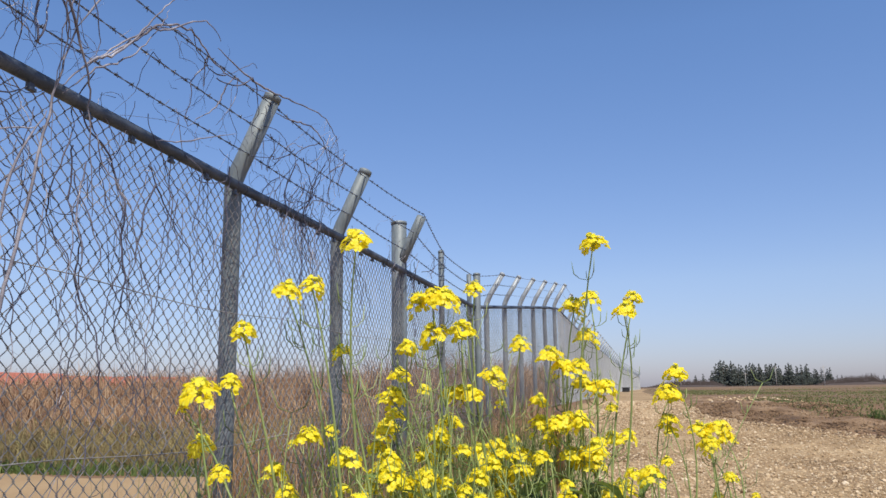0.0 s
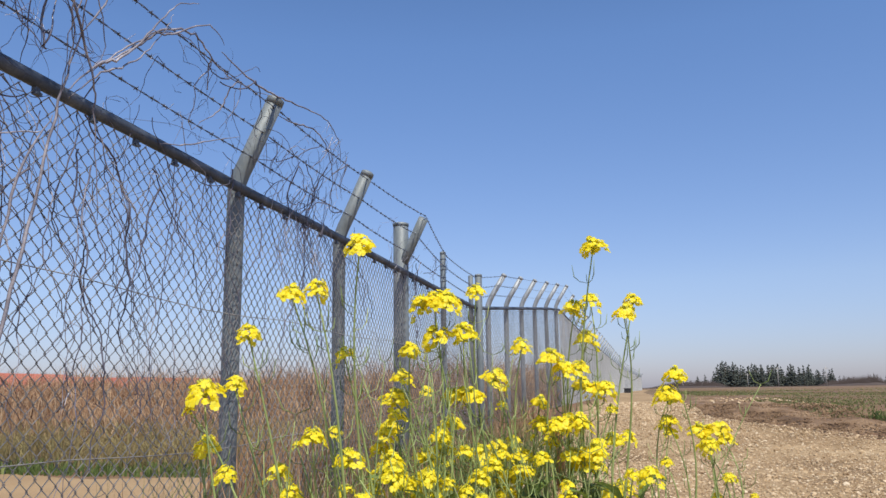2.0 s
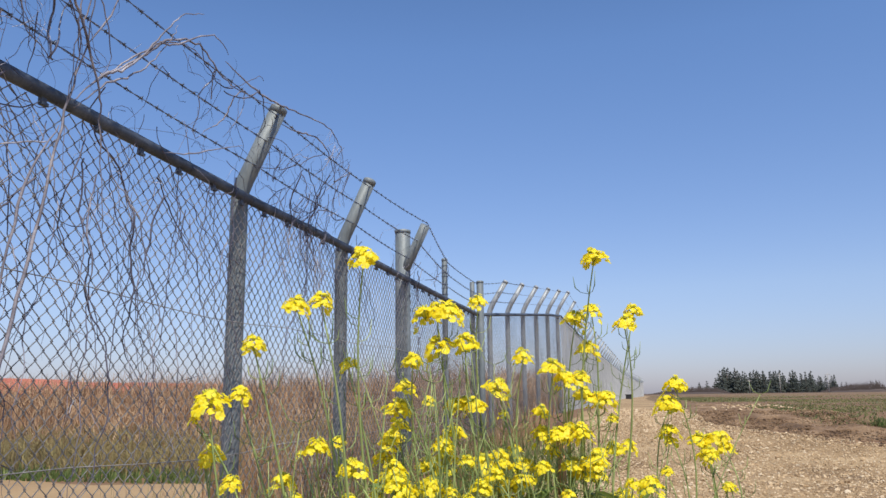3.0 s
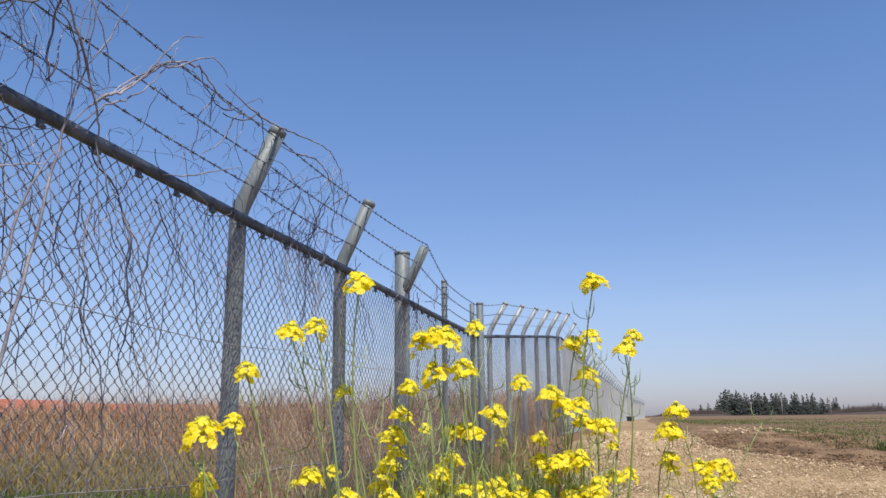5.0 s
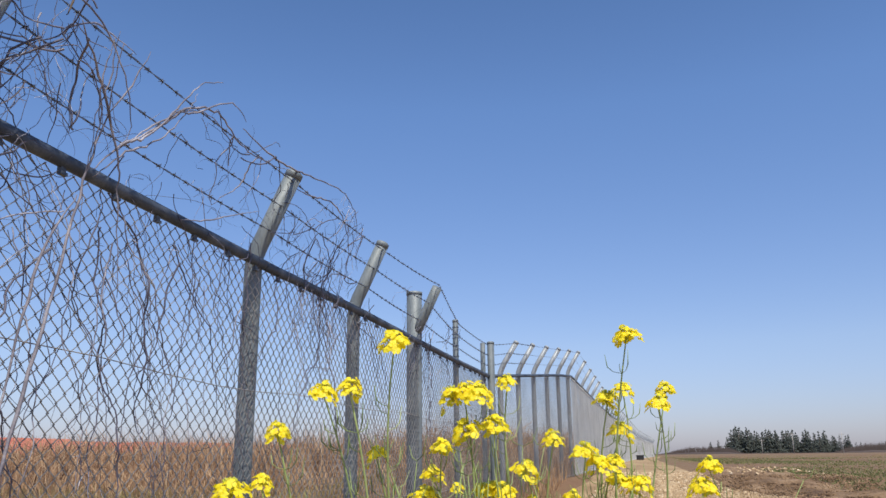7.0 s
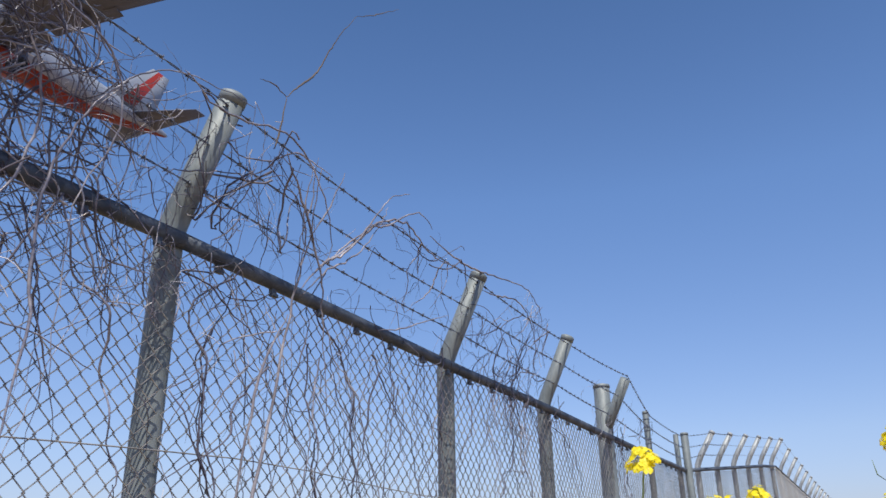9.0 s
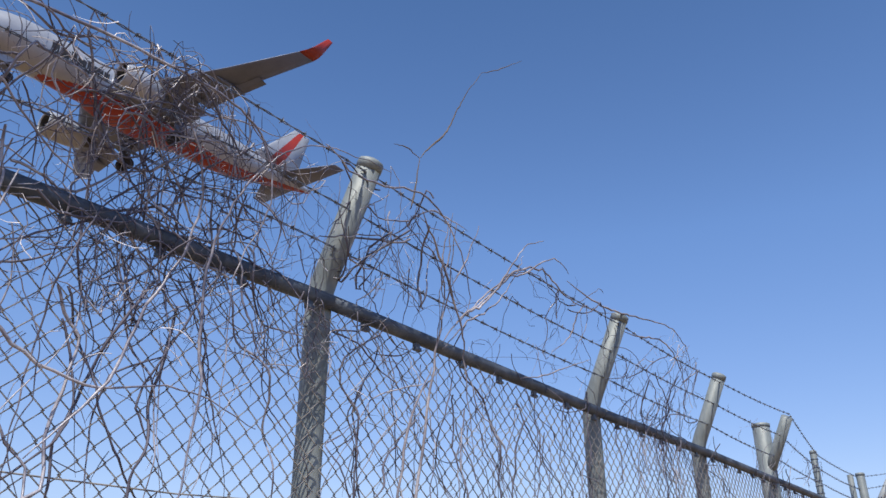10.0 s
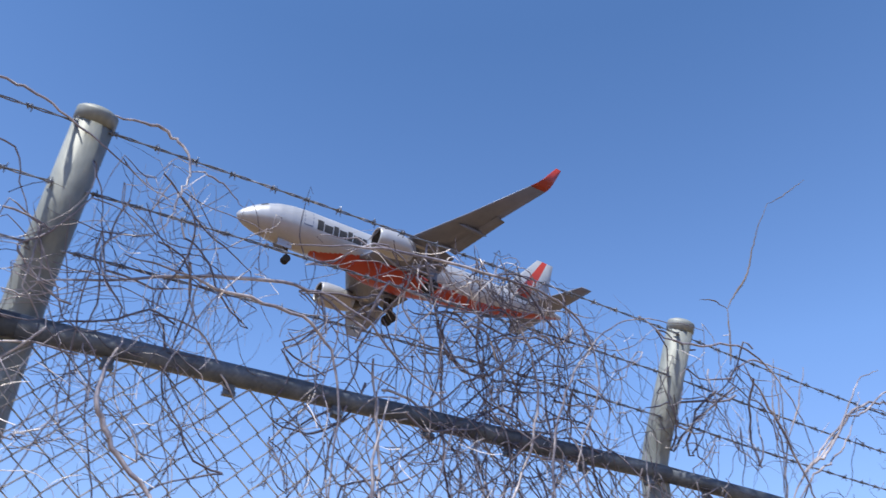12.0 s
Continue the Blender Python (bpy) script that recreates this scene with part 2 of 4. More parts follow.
tagged(ground, "brown and green open field reaching the horizon", "ground", kind="structure")

rb = Buf()
ys = [-6 + 0.25 * i for i in range(110)] + [21.5 + 1.5 * i for i in range(70)]
cols = 26
for y in ys:
    a, c = -1.55 + 0.12 * noise.noise((y * 0.8, 0, 5)) + (0.5 * smooth01((y - 9) / 6)) + max(0, (y - 60) * 0.03), road_right(y) + max(0, (y - 60) * 0.03)
    for i in range(cols):
        t = i / (cols - 1)
        x = a + (c - a) * t
        edge = min(t, 1 - t)
        rb.v.append((x, y, gz(x, y) + 0.03 * smooth01(edge * 12) - 0.008 + 0.012 * noise.noise((x * 2.2, y * 2.2, 1))))
for j in range(len(ys) - 1):
    for i in range(cols - 1):
        rb.f.append((j * cols + i, j * cols + i + 1, (j + 1) * cols + i + 1, (j + 1) * cols + i))
road = part("gravel_road", rb, M_gravel)
tagged(road, "pale tan gravel service road beside the fence", "road", kind="structure")

tb = Buf()
nx, ny = 26, 34
for j in range(ny):
    for i in range(nx):
        u, v = i / (nx - 1), j / (ny - 1)
        x = -14 + 11.0 * u + 0.25 * noise.noise((v * 9, u, 4))
        y = -8 + 15.3 * v + 0.28 * noise.noise((u * 7, 1, v * 2))
        edge = min(u, 1 - u, v, 1 - v)
        tb.v.append((x, y, gz(x, y) + 0.02 * smooth01(edge * 25) - 0.004))
for j in range(ny - 1):
    for i in range(nx - 1):
        tb.f.append((j * nx + i, j * nx + i + 1, (j + 1) * nx + i + 1, (j + 1) * nx + i))
track = part("dirt_track", tb, M_tan)
tagged(track, "bare tan earth patch behind the fence", "track", kind="structure")

# dark turned soil along the road's far edge
sb = Buf()
ys = [8.6 + 0.12 * i for i in range(110)]
for y in ys:
    a = road_right(y) - 0.15
    for i in range(14):
        t = i / 13
        x = a + t * (2.3 + 0.8 * noise.noise((y * 0.3, 1, 1)))
        z = gz(x, y) + 0.10 * math.sin(math.pi * min(1, t * 1.1)) * (0.5 + 0.9 * noise.noise((x * 1.5, y * 1.5, 2)) + 0.6 * noise.noise((x * 5, y * 5, 6))) + 0.01 * (1 - t)
        sb.v.append((x, y, z - 0.02))
for j in range(len(ys) - 1):
    for i in range(13):
        sb.f.append((j * 14 + i, j * 14 + i + 1, (j + 1) * 14 + i + 1, (j + 1) * 14 + i))
bank = part("soil_bank", sb, M_clod)
tagged(bank, "low ridge of dark turned soil at the road edge", "soil bank", kind="structure")

# ---- fence ----
RAIL = [(-8.0, -1.95, 1.79), (-1.98, -1.955, 1.785), (-0.10, -1.955, 1.782), (1.80, -1.985, 1.83), (3.67, -1.955, 1.797), (5.13, -1.952, 1.806), (6.62, -1.95, 1.80), (8.12, -1.95, 1.80), (9.8, -1.945, 1.81)]
FAR = [(9.8, -1.945, 1.81), (15.55, -1.395, 2.345), (25.7, -1.28, 2.29), (65.0, -0.5, 2.27), (115.0, 1.6, 2.25)]


def rail_at(y):
    for (a, xa, za), (b, xb, zb) in zip(RAIL, RAIL[1:]):
        if y <= b:
            t = (y - a) / (b - a)
            return Vector((xa + (xb - xa) * t, y, za + (zb - za) * t))
    for (a, xa, za), (b, xb, zb) in zip(FAR, FAR[1:]):
        if y <= b:
            break
    t = (y - a) / (b - a)
    return Vector((xa + (xb - xa) * t, y, za + (zb - za) * t))


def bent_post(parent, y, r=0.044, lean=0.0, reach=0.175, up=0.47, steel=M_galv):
    """A pipe that stands straight to the rail and bends out towards the road above it."""
    p = rail_at(y)
    x, zr = p.x - 0.042, p.z
    b = Buf()
    z0 = gz(x, y) - 0.3
    pts = [(x - lean * 1.8, y, z0), (x - lean, y, zr * 0.5 + z0 * 0.5), (x, y, zr - 0.01), (x + 0.008, y, zr + 0.05), (x + 0.030, y, zr + 0.105), (x + 0.062, y, zr + 0.17)]
    pts.append((x + reach + 0.027, y + 0.01, zr + up))
    b.tube(pts, r, 16)
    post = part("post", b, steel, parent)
    c = Buf()
    d = (Vector(pts[-1]) - Vector(pts[-2])).normalized()
    e = Vector(pts[-1])
    c.tube([e - d * 0.03, e - d * 0.002, e + d * 0.004, e + d * 0.012], [r * 1.035, r * 1.035, r * 0.97, r * 0.6], 16)
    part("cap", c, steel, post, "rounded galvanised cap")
    k = Vector(pts[-2])
    return [k + (e - k) * ((h - 0.17) / (up - 0.17)) for h in (0.16, 0.285, 0.415)]


def straight_post(parent, x, y, top, r, collar=True):
    b = Buf()
    b.tube([(x, y, gz(x, y) - 0.3), (x, y, 1.0), (x, y, top - 0.004), (x, y, top)], [r, r, r, r * 0.94], 16)
    post = part("post", b, M_galv, parent, "straight thick steel post")
    if collar:
        c = Buf()
        c.tube([(x, y, top - 0.02), (x, y, top + 0.006), (x, y, top + 0.012)], [r * 1.06, r * 1.06, r * 0.7], 16)
        part("cap", c, M_galv, post)
    return post


fence = thing("chain_link_fence", "grey chain-link fence with barbed wire on bent steel posts", "fence", (0, 0, 0), kind="structure")
strands = [[], [], []]
for y, lean in ((-5.75, 0), (-3.87, 0), (-1.98, 0), (-0.10, 0.0), (1.80, 0.0), (3.67, 0.0), (5.13, 0.0)):
    for s, q in zip(strands, bent_post(fence, y, lean=lean, up=0.475 if y < 0 else 0.48)):
        s.append(q + Vector((0.036, -0.01, 0.012)))
# the strainer post with its side arm
straight_post(fence, -1.985, 6.61, 2.235, 0.066)
ab = Buf()
ab.tube([(-1.98, 6.61, 1.86), (-1.92, 6.57, 1.95), (-1.735, 6.44, 2.235)], 0.042, 14)
part("arm", ab, M_galv, fence, "sloping barbed wire arm")
for s, q in zip(strands, ((-1.92, 6.5, 1.95), (-1.83, 6.47, 2.09), (-1.735, 6.44, 2.235))):
    s.append(Vector(q) + Vector((0.02, 0, 0.02)))
straight_post(fence, -1.97, 8.15, 2.24, 0.03)
wb = Buf()
for i in range(6):
    z = 1.86 + i * 0.06 + 0.012 * math.sin(i * 2.6)
    wb.tube([(-1.97 + 0.033 * math.cos(a), 8.15 + 0.033 * math.sin(a), z + 0.006 * a / 6.3) for a in np.linspace(0, 6.3, 9)], 0.0038, 5)
part("wire_wrap", wb, M_barb, fence, "wire wound round the slim post")
straight_post(fence, -1.99, 9.76, 2.22, 0.03, False)
straight_post(fence, -1.90, 9.82, 2.23, 0.044)
for s, z in zip(strands, (1.94, 2.07, 2.2)):
    s.append(Vector((-1.93, 8.15, z)))
    s.append(Vector((-1.93, 9.80, z)))
y = 10.55
while y < 114:
    for s, q in zip(strands, bent_post(fence, y, 0.036, reach=0.21, up=0.45, steel=M_litgalv)):
        s.append(q + Vector((0.02, 0, 0.02)))
    y += 1.0 if y < 15 else (1.6 if y < 40 else 2.4)

# rails, bay by bay
cuts = [r[0] for r in RAIL]
for a, b2 in zip(cuts, cuts[1:]):
    b = Buf()
    n = 8
    b.tube([rail_at(a + (b2 - a) * i / n) + Vector((0.012, 0, 0.004 * noise.noise((a + i, 0, 3)))) for i in range(n + 1)], 0.026, 12)
    part("top_rail", b, M_rail, fence, "dark weathered steel rail")
b = Buf()
b.tube([rail_at(9.8 + 1.2 * i) for i in range(87)], 0.024, 8)
part("top_rail", b, M_rail, fence)
# sleeves where rails join, and the brackets that hold the mesh
for y in (-2.2, 1.3, 4.7, 7.6):
    b = Buf()
    p = rail_at(y) + Vector((0.012, 0, 0))
    b.tube([p + Vector((0, -0.05, 0)), p + Vector((0, 0.05, 0))], 0.0275, 12)
    part("rail_sleeve", b, M_rail, fence)
bb = Buf()
bb.box((0, 0, -0.034), (0.008, 0.012, 0.016))
bb.box((0.005, 0, -0.047), (0.010, 0.014, 0.005))
bracket = bb.mesh("bracket", M_rail, False)
y = -2.064
while y < 9.7:
    o = part("bracket", bracket, None, fence)
    o.location = rail_at(y) + Vector((0.012, 0, 0))
    o.rotation_euler = (0, 0.15 * math.sin(y * 7), 0)
    y += 0.269


def chain_link(buf, y0, y1, step, r, warp=0.010, sides=3):
    """Wires that zigzag downwards and hook into one another."""
    n = int((y1 - y0) / step)
    for k in range(n):
        yc = y0 + (k + 0.5) * step
        rows = int(1.78 / step)
        pts = []
        for j in range(rows + 1):
            s = 1 if (j + k) % 2 == 0 else -1
            y = yc + s * step * 0.54
            p = rail_at(y)
            gb = max(0.03, gz(p.x, y))
            z = p.z - 0.03 - (p.z - 0.03 - gb) * j / rows
            wv = noise.noise((y * 1.3, z * 1.6, 2)) * warp
            wx = noise.noise((y * 1.7, z * 1.4, 9)) * warp * 1.2
            pts.append((p.x + 0.014 + wx + s * r * 0.9, y + wv, z + noise.noise((y * 2.1, z * 2, 5)) * warp * 0.8))
        buf.tube(pts, r, sides, False)


edges = [-5.75, -3.87, -1.98, -0.10, 1.80, 3.67, 5.13, 6.62, 8.15, 9.8]
for a, c in zip(edges, edges[1:]):
    b = Buf()
    chain_link(b, a, c, 0.0335 if a > -2.1 else 0.067, 0.0028)
    part("mesh_panel", b, M_wire, fence, "galvanised diamond wire mesh")
b = Buf()
chain_link(b, 9.8, 15.5, 0.044, 0.0030)
part("mesh_panel", b, M_wire, fence, "galvanised diamond wire mesh")
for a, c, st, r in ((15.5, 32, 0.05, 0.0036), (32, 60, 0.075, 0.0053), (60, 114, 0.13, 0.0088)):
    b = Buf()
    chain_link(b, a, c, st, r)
    part("mesh_panel", b, M_farlitwire, fence, "galvanised diamond wire mesh, coloured pale as in sun")
# the two straight tension wires
for dz in (0.63, 1.25):
    b = Buf()
    b.tube([rail_at(-5.9 + 0.4 * i) + Vector((0.02, 0, -dz + 0.012 * math.sin(i * 1.3))) for i in range(40)], 0.0021, 5)
    part("tension_wire", b, M_wire, fence)


def barbed(pts, name):
    b = Buf()
    rng = random.Random(len(pts) * 7 + int(pts[0].z * 100))
    for p, q in zip(pts, pts[1:]):
        L = (q - p).length
        far = p.y > 11
        n = 3 if far else max(6, int(L / 0.03))
        sagd = (-0.006 if -0.2 < p.y < 1 else 0.009) * L
        line = [p.lerp(q, i / n) - Vector((0, 0, sagd * 4 * (i / n) * (1 - i / n))) for i in range(n + 1)]
        if far:
            b.tube(line, 0.0028, 4, False)
            continue
        for ph in (0, math.pi):
            b.tube([v + Vector((0.0024 * math.cos(i * 1.4 + ph), 0, 0.0024 * math.sin(i * 1.4 + ph))) for i, v in enumerate(line)], 0.0019, 4, False)
        d = (q - p).normalized()
        t = rng.uniform(0.02, 0.08)
        while t < L:
            c = p.lerp(q, t / L) - Vector((0, 0, sagd * 4 * (t / L) * (1 - t / L)))
            b.tube([c + d * (0.011 * (i / 6 - 0.5)) + Vector((0.0052 * math.cos(i * 1.9), 0, 0.0052 * math.sin(i * 1.9))) for i in range(7)], 0.0023, 4)
            for k in range(4):
                a = k * 1.57 + rng.uniform(-0.5, 0.5)
                o = Vector((math.cos(a), rng.uniform(-0.3, 0.3), math.sin(a)))
                s = d * (0.005 if k % 2 else -0.005)
                b.tube([c + s + o * 0.002, c + s + o * 0.0135], 0.0023, 3, True, 0.5)
            t += rng.uniform(0.085, 0.105)
    part(name, b, M_barb, fence, "dark twisted barbed wire strand with painted pale glints")


for s in strands:
    barbed(s, "barbed_wire")

# ---- dead vines on the fence ----


def dry_stem(rng, buf, y, z, th, length, r, zlo, zhi, ylo, yhi, spread_x=0.02, down=0.0, bend=1.3, kink=0.42, twigs=0.3, sides=4):
    """One dry stem along the fence plane: nearly straight between its nodes, kinked at them, with thin side twigs."""
    step = 0.022
    om = rng.gauss(0, bend)
    xo = rng.gauss(0, spread_x)
    vx = 0.0
    left = rng.randint(2, 6)
    pts, forks = [], []
    for i in range(max(3, int(length / step))):
        base = rail_at(y)
        over = max(0.0, z - base.z - 0.03)
        vx = 0.7 * vx + rng.gauss(0, 0.004) - 0.1 * xo
        xo += vx
        pts.append((base.x + 0.03 + over * 0.36 + xo, y, z))
        left -= 1
        if left <= 0:
            left = rng.randint(2, 6)
            turn = rng.gauss(0, kink)
            if rng.random() < twigs:
                forks.append((y, z, th - math.copysign(rng.uniform(0.45, 1.1), turn)))
            th += turn
            om = rng.gauss(0, bend)
        th += om * step + down * step * math.sin(-math.pi / 2 - th)
        y += math.cos(th) * step
        z += math.sin(th) * step
        if not zlo < z < zhi:
            th = -th * rng.uniform(0.4, 0.9)
            z = min(zhi, max(zlo, z))
        if not ylo < y < yhi:
            th = math.pi - th
            y = min(yhi, max(ylo, y))
    n = len(pts)
    buf.tube(pts, [r * rng.uniform(0.85, 1.15) * min(1.0, 0.25 + 1.5 * (n - 1 - i) / n) for i in range(n)], sides, False)
    for fy, fz, ft in forks:
        dry_stem(rng, buf, fy, fz, ft, rng.uniform(0.05, 0.24), max(0.0010, r * 0.5), zlo, zhi + 0.03, ylo - 0.05, yhi + 0.05, spread_x, down * 0.4, bend * 1.6, kink * 1.2, 0.12 if r > 0.0018 else 0.0, 3)


def vine(label, seed, y0, y1, hang, tangle, mid, wide, top=2.28, low=0.15, thick=1.0, drop=1.0, fuzz=1.0, floor=1.74):
    rng = random.Random(seed)
    v = thing("dead_vine", label, "vine", (0, 0, 0), group="dead vines on the fence")

    def hump(y):
        return top - 0.42 * min(1.0, abs(y - mid) / (2.3 * wide)) ** 2

    def pick():
        return min(y1, max(y0, rng.gauss(mid, wide)))

    for i in range(hang):
        b = Buf()
        dry_stem(rng, b, pick(), rng.uniform(1.5, 1.95), -math.pi / 2 + rng.gauss(0, 0.55), rng.uniform(0.3, 1.25) * drop, thick * rng.choice((0.0014, 0.0018, 0.0022, 0.0028, 0.0040)), low, 1.97, y0 - 0.1, y1 + 0.1, 0.010, 3.2, 2.2, 0.28, 0.2)
        part("hanging_stem", b, M_darkvine if rng.random() < 0.68 else M_vine, v)
    for i in range(tangle):
        y = pick()
        h = hump(y)
        b = Buf()
        dry_stem(rng, b, y, rng.uniform(min(floor, h - 0.05), h), rng.choice((0.3, 2.8, 1.6, 4.7, 5.5, 3.6)) + rng.gauss(0, 0.5), rng.uniform(0.2, 0.75), thick * rng.choice((0.0012, 0.0015, 0.0019, 0.0024, 0.0033)), floor - 0.19, h, y0 - 0.1, y1 + 0.1, 0.04, 0.8, 4.8, 0.40, 0.3)
        part("tangled_stem", b, M_darkvine if rng.random() < 0.36 else M_vine, v)
    fb = Buf()
    for i in range(int((hang + tangle) * 1.2 * fuzz)):
        y = pick()
        dry_stem(rng, fb, y, rng.uniform(1.45, hump(y) + 0.02), rng.uniform(0, 6.28), rng.uniform(0.05, 0.2), 0.0013 * thick, 0.9, hump(y) + 0.05, y0 - 0.12, y1 + 0.12, 0.04, 0.0, 14.0, 0.4, 0.0, 3)
    tagged(part("tendril", fb, M_vine, v, "thin pale curled tendrils"), kind="stuff")
    return v


vine("dense tangle of dry brown vines over the fence rail", 11, 0.56, 1.72, 36, 200, 1.07, 0.30, 2.25)
vine("fine reddish dry vine tendrils round a fence post", 12, -0.05, 0.27, 8, 62, 0.10, 0.10, 2.17, 0.8, 0.72, 1.0, 2.2)
vine("loose dry vines trailing from the barbed wire by a post", 13, 1.78, 2.45, 7, 12, 1.98, 0.15, 2.24)
vine("knot of brown twigs along the top barbed wire", 21, 1.74, 2.32, 0, 20, 1.97, 0.11, 2.31, thick=1.15, floor=2.1)
vine("dry stems wound along the top barbed wire", 22, 2.75, 3.75, 2, 10, 3.35, 0.22, 2.31, thick=0.9, floor=2.12)
vine("dry vine stems hanging in the wire mesh", 14, 1.9, 3.6, 36, 5, 2.7, 0.5, 2.1, thick=0.92, drop=1.25)
vine("dry vine looping over the barbed wire", 15, 3.72, 5.0, 24, 46, 4.32, 0.24, 2.30)
vine("sparse dry vine stems on the wire mesh", 16, 5.15, 8.0, 16, 12, 6.0, 0.9, 2.2)
vine("sparse dry vines on the last fence bays", 17, -1.9, -0.2, 14, 26, -0.7, 0.4, 2.15)


def bough(parent, pts, r, seed, wob=0.012):
    """A thicker stem through a few places, wavering a little."""
    rng = random.Random(seed)
    b = Buf()
    line = []
    P = [Vector(p) for p in pts]
    Q = [P[0]] + P + [P[-1]]
    for k in range(len(P) - 1):
        a, p, q, d = Q[k], Q[k + 1], Q[k + 2], Q[k + 3]
        for i in range(6):
            t = i / 6
            c = 0.5 * (2 * p + (q - a) * t + (2 * a - 5 * p + 4 * q - d) * t * t + (3 * p - a - 3 * q + d) * t ** 3)
            line.append(c + Vector((rng.gauss(0, wob), rng.gauss(0, wob), rng.gauss(0, wob))) * 0.22)
    line.append(P[-1])
    b.tube(line, [r * (1.25 if parent == climber else 1.0) * min(1.0, 0.3 + 0.1 * i, 0.25 + 1.1 * (len(line) - 1 - i) / len(line)) for i in range(len(line))], 6)
    return part("stem", b, M_bark if parent["category"] == "twig" else (M_vine if parent == over else M_branch), parent)


over = thing("climbing_vine", "long dry vine stems laid over rail and barbed wire", "vine", (0, 0, 0), group="dead vines on the fence")
climber = thing("climbing_vine", "bare branching vine climbing from mesh to barbed wire", "vine", (0, 0, 0), group="dead vines on the fence")
bough(climber, [(-1.91, 2.02, 0.5), (-1.91, 2.1, 0.91), (-1.91, 2.19, 1.31), (-1.90, 2.27, 1.76), (-1.86, 2.3, 2.0), (-1.8, 2.27, 2.25)], 0.0048, 1)
bough(climber, [(-1.89, 2.29, 1.8), (-1.86, 2.40, 1.935), (-1.83, 2.50, 2.01), (-1.79, 2.60, 2.15), (-1.77, 2.72, 2.31), (-1.75, 2.85, 2.38)], 0.0042, 2)
bough(climber, [(-1.86, 2.40, 1.93), (-1.83, 2.56, 2.07), (-1.80, 2.70, 2.2), (-1.78, 2.88, 2.26), (-1.78, 3.05, 2.2), (-1.78, 3.3, 2.2), (-1.78, 3.6, 2.26)], 0.0040, 3)
bough(climber, [(-1.79, 2.60, 2.15), (-1.78, 2.68, 2.17), (-1.76, 2.95, 2.33), (-1.76, 3.08, 2.30)], 0.0035, 4)
bough(climber, [(-1.86, 2.3, 2.0), (-1.82, 2.36, 2.14), (-1.8, 2.42, 2.3)], 0.0035, 5)
bough(climber, [(-1.90, 2.25, 1.7), (-1.9, 2.12, 1.45), (-1.91, 2.06, 1.05), (-1.91, 2.0, 0.6)], 0.0045, 6)
bough(climber, [(-1.90, 2.85, 1.79), (-1.88, 3.0, 1.83), (-1.85, 3.22, 1.92), (-1.83, 3.38, 1.98)], 0.003, 7)
bough(climber, [(-1.78, 2.03, 2.2), (-1.83, 2.2, 2.1), (-1.87, 2.38, 1.9), (-1.9, 2.45, 1.75), (-1.9, 2.5, 1.4)], 0.004, 8)
bough(climber, [(-1.76, 3.05, 2.26), (-1.76, 3.35, 2.24), (-1.77, 3.6, 2.27), (-1.74, 3.85, 2.3), (-1.72, 4.15, 2.33), (-1.73, 4.4, 2.28), (-1.75, 4.5, 2.16)], 0.004, 21)
bough(climber, [(-1.8, 3.7, 2.2), (-1.78, 3.9, 2.22), (-1.76, 4.1, 2.25), (-1.76, 4.3, 2.2), (-1.78, 4.45, 2.05), (-1.82, 4.5, 1.95)], 0.0035, 22)
bough(climber, [(-1.88, 3.1, 1.96), (-1.84, 3.2, 2.05), (-1.8, 3.22, 2.16), (-1.79, 3.3, 2.22), (-1.8, 3.28, 2.1), (-1.86, 3.24, 1.98)], 0.003, 23)
bough(over, [(-1.79, -0.08, 2.25), (-1.78, 0.02, 2.27), (-1.78, 0.09, 2.25), (-1.78, 0.13, 2.19), (-1.79, 0.12, 2.10), (-1.80, 0.11, 2.01)], 0.004, 51)
bough(over, [(-1.78, -0.42, 2.20), (-1.77, -0.28, 2.24), (-1.77, -0.16, 2.21), (-1.79, -0.02, 2.15), (-1.80, 0.10, 2.10)], 0.0036, 52)
bough(over, [(-1.79, 0.13, 2.19), (-1.79, 0.20, 2.19), (-1.79, 0.27, 2.14)], 0.003, 53)
bough(over, [(-1.9, -0.1, 1.86), (-1.88, 0.2, 1.97), (-1.86, 0.45, 2.02), (-1.84, 0.62, 1.98), (-1.88, 0.8, 1.88), (-1.9, 1.0, 1.8)], 0.0048, 24)
bough(over, [(-1.88, 0.05, 1.98), (-1.86, 0.3, 1.95), (-1.86, 0.5, 1.93), (-1.89, 0.6, 1.8), (-1.92, 0.62, 1.5), (-1.92, 0.7, 1.1)], 0.0045, 25)
bough(over, [(-1.91, 0.10, 1.8), (-1.90, 0.08, 1.65), (-1.91, 0.15, 1.55), (-1.91, 0.24, 1.46), (-1.91, 0.25, 1.3), (-1.91, 0.35, 1.1)], 0.006, 26)
bough(over, [(-1.82, 0.4, 2.1), (-1.80, 0.65, 2.17), (-1.79, 0.95, 2.2), (-1.79, 1.2, 2.2), (-1.8, 1.35, 2.12), (-1.84, 1.4, 1.95), (-1.9, 1.36, 1.75), (-1.91, 1.38, 1.3)], 0.0042, 27)
bough(over, [(-1.91, 0.75, 1.82), (-1.92, 0.72, 1.6), (-1.92, 0.8, 1.45), (-1.92, 1.0, 1.38), (-1.92, 1.25, 1.42), (-1.92, 1.5, 1.36)], 0.005, 28)
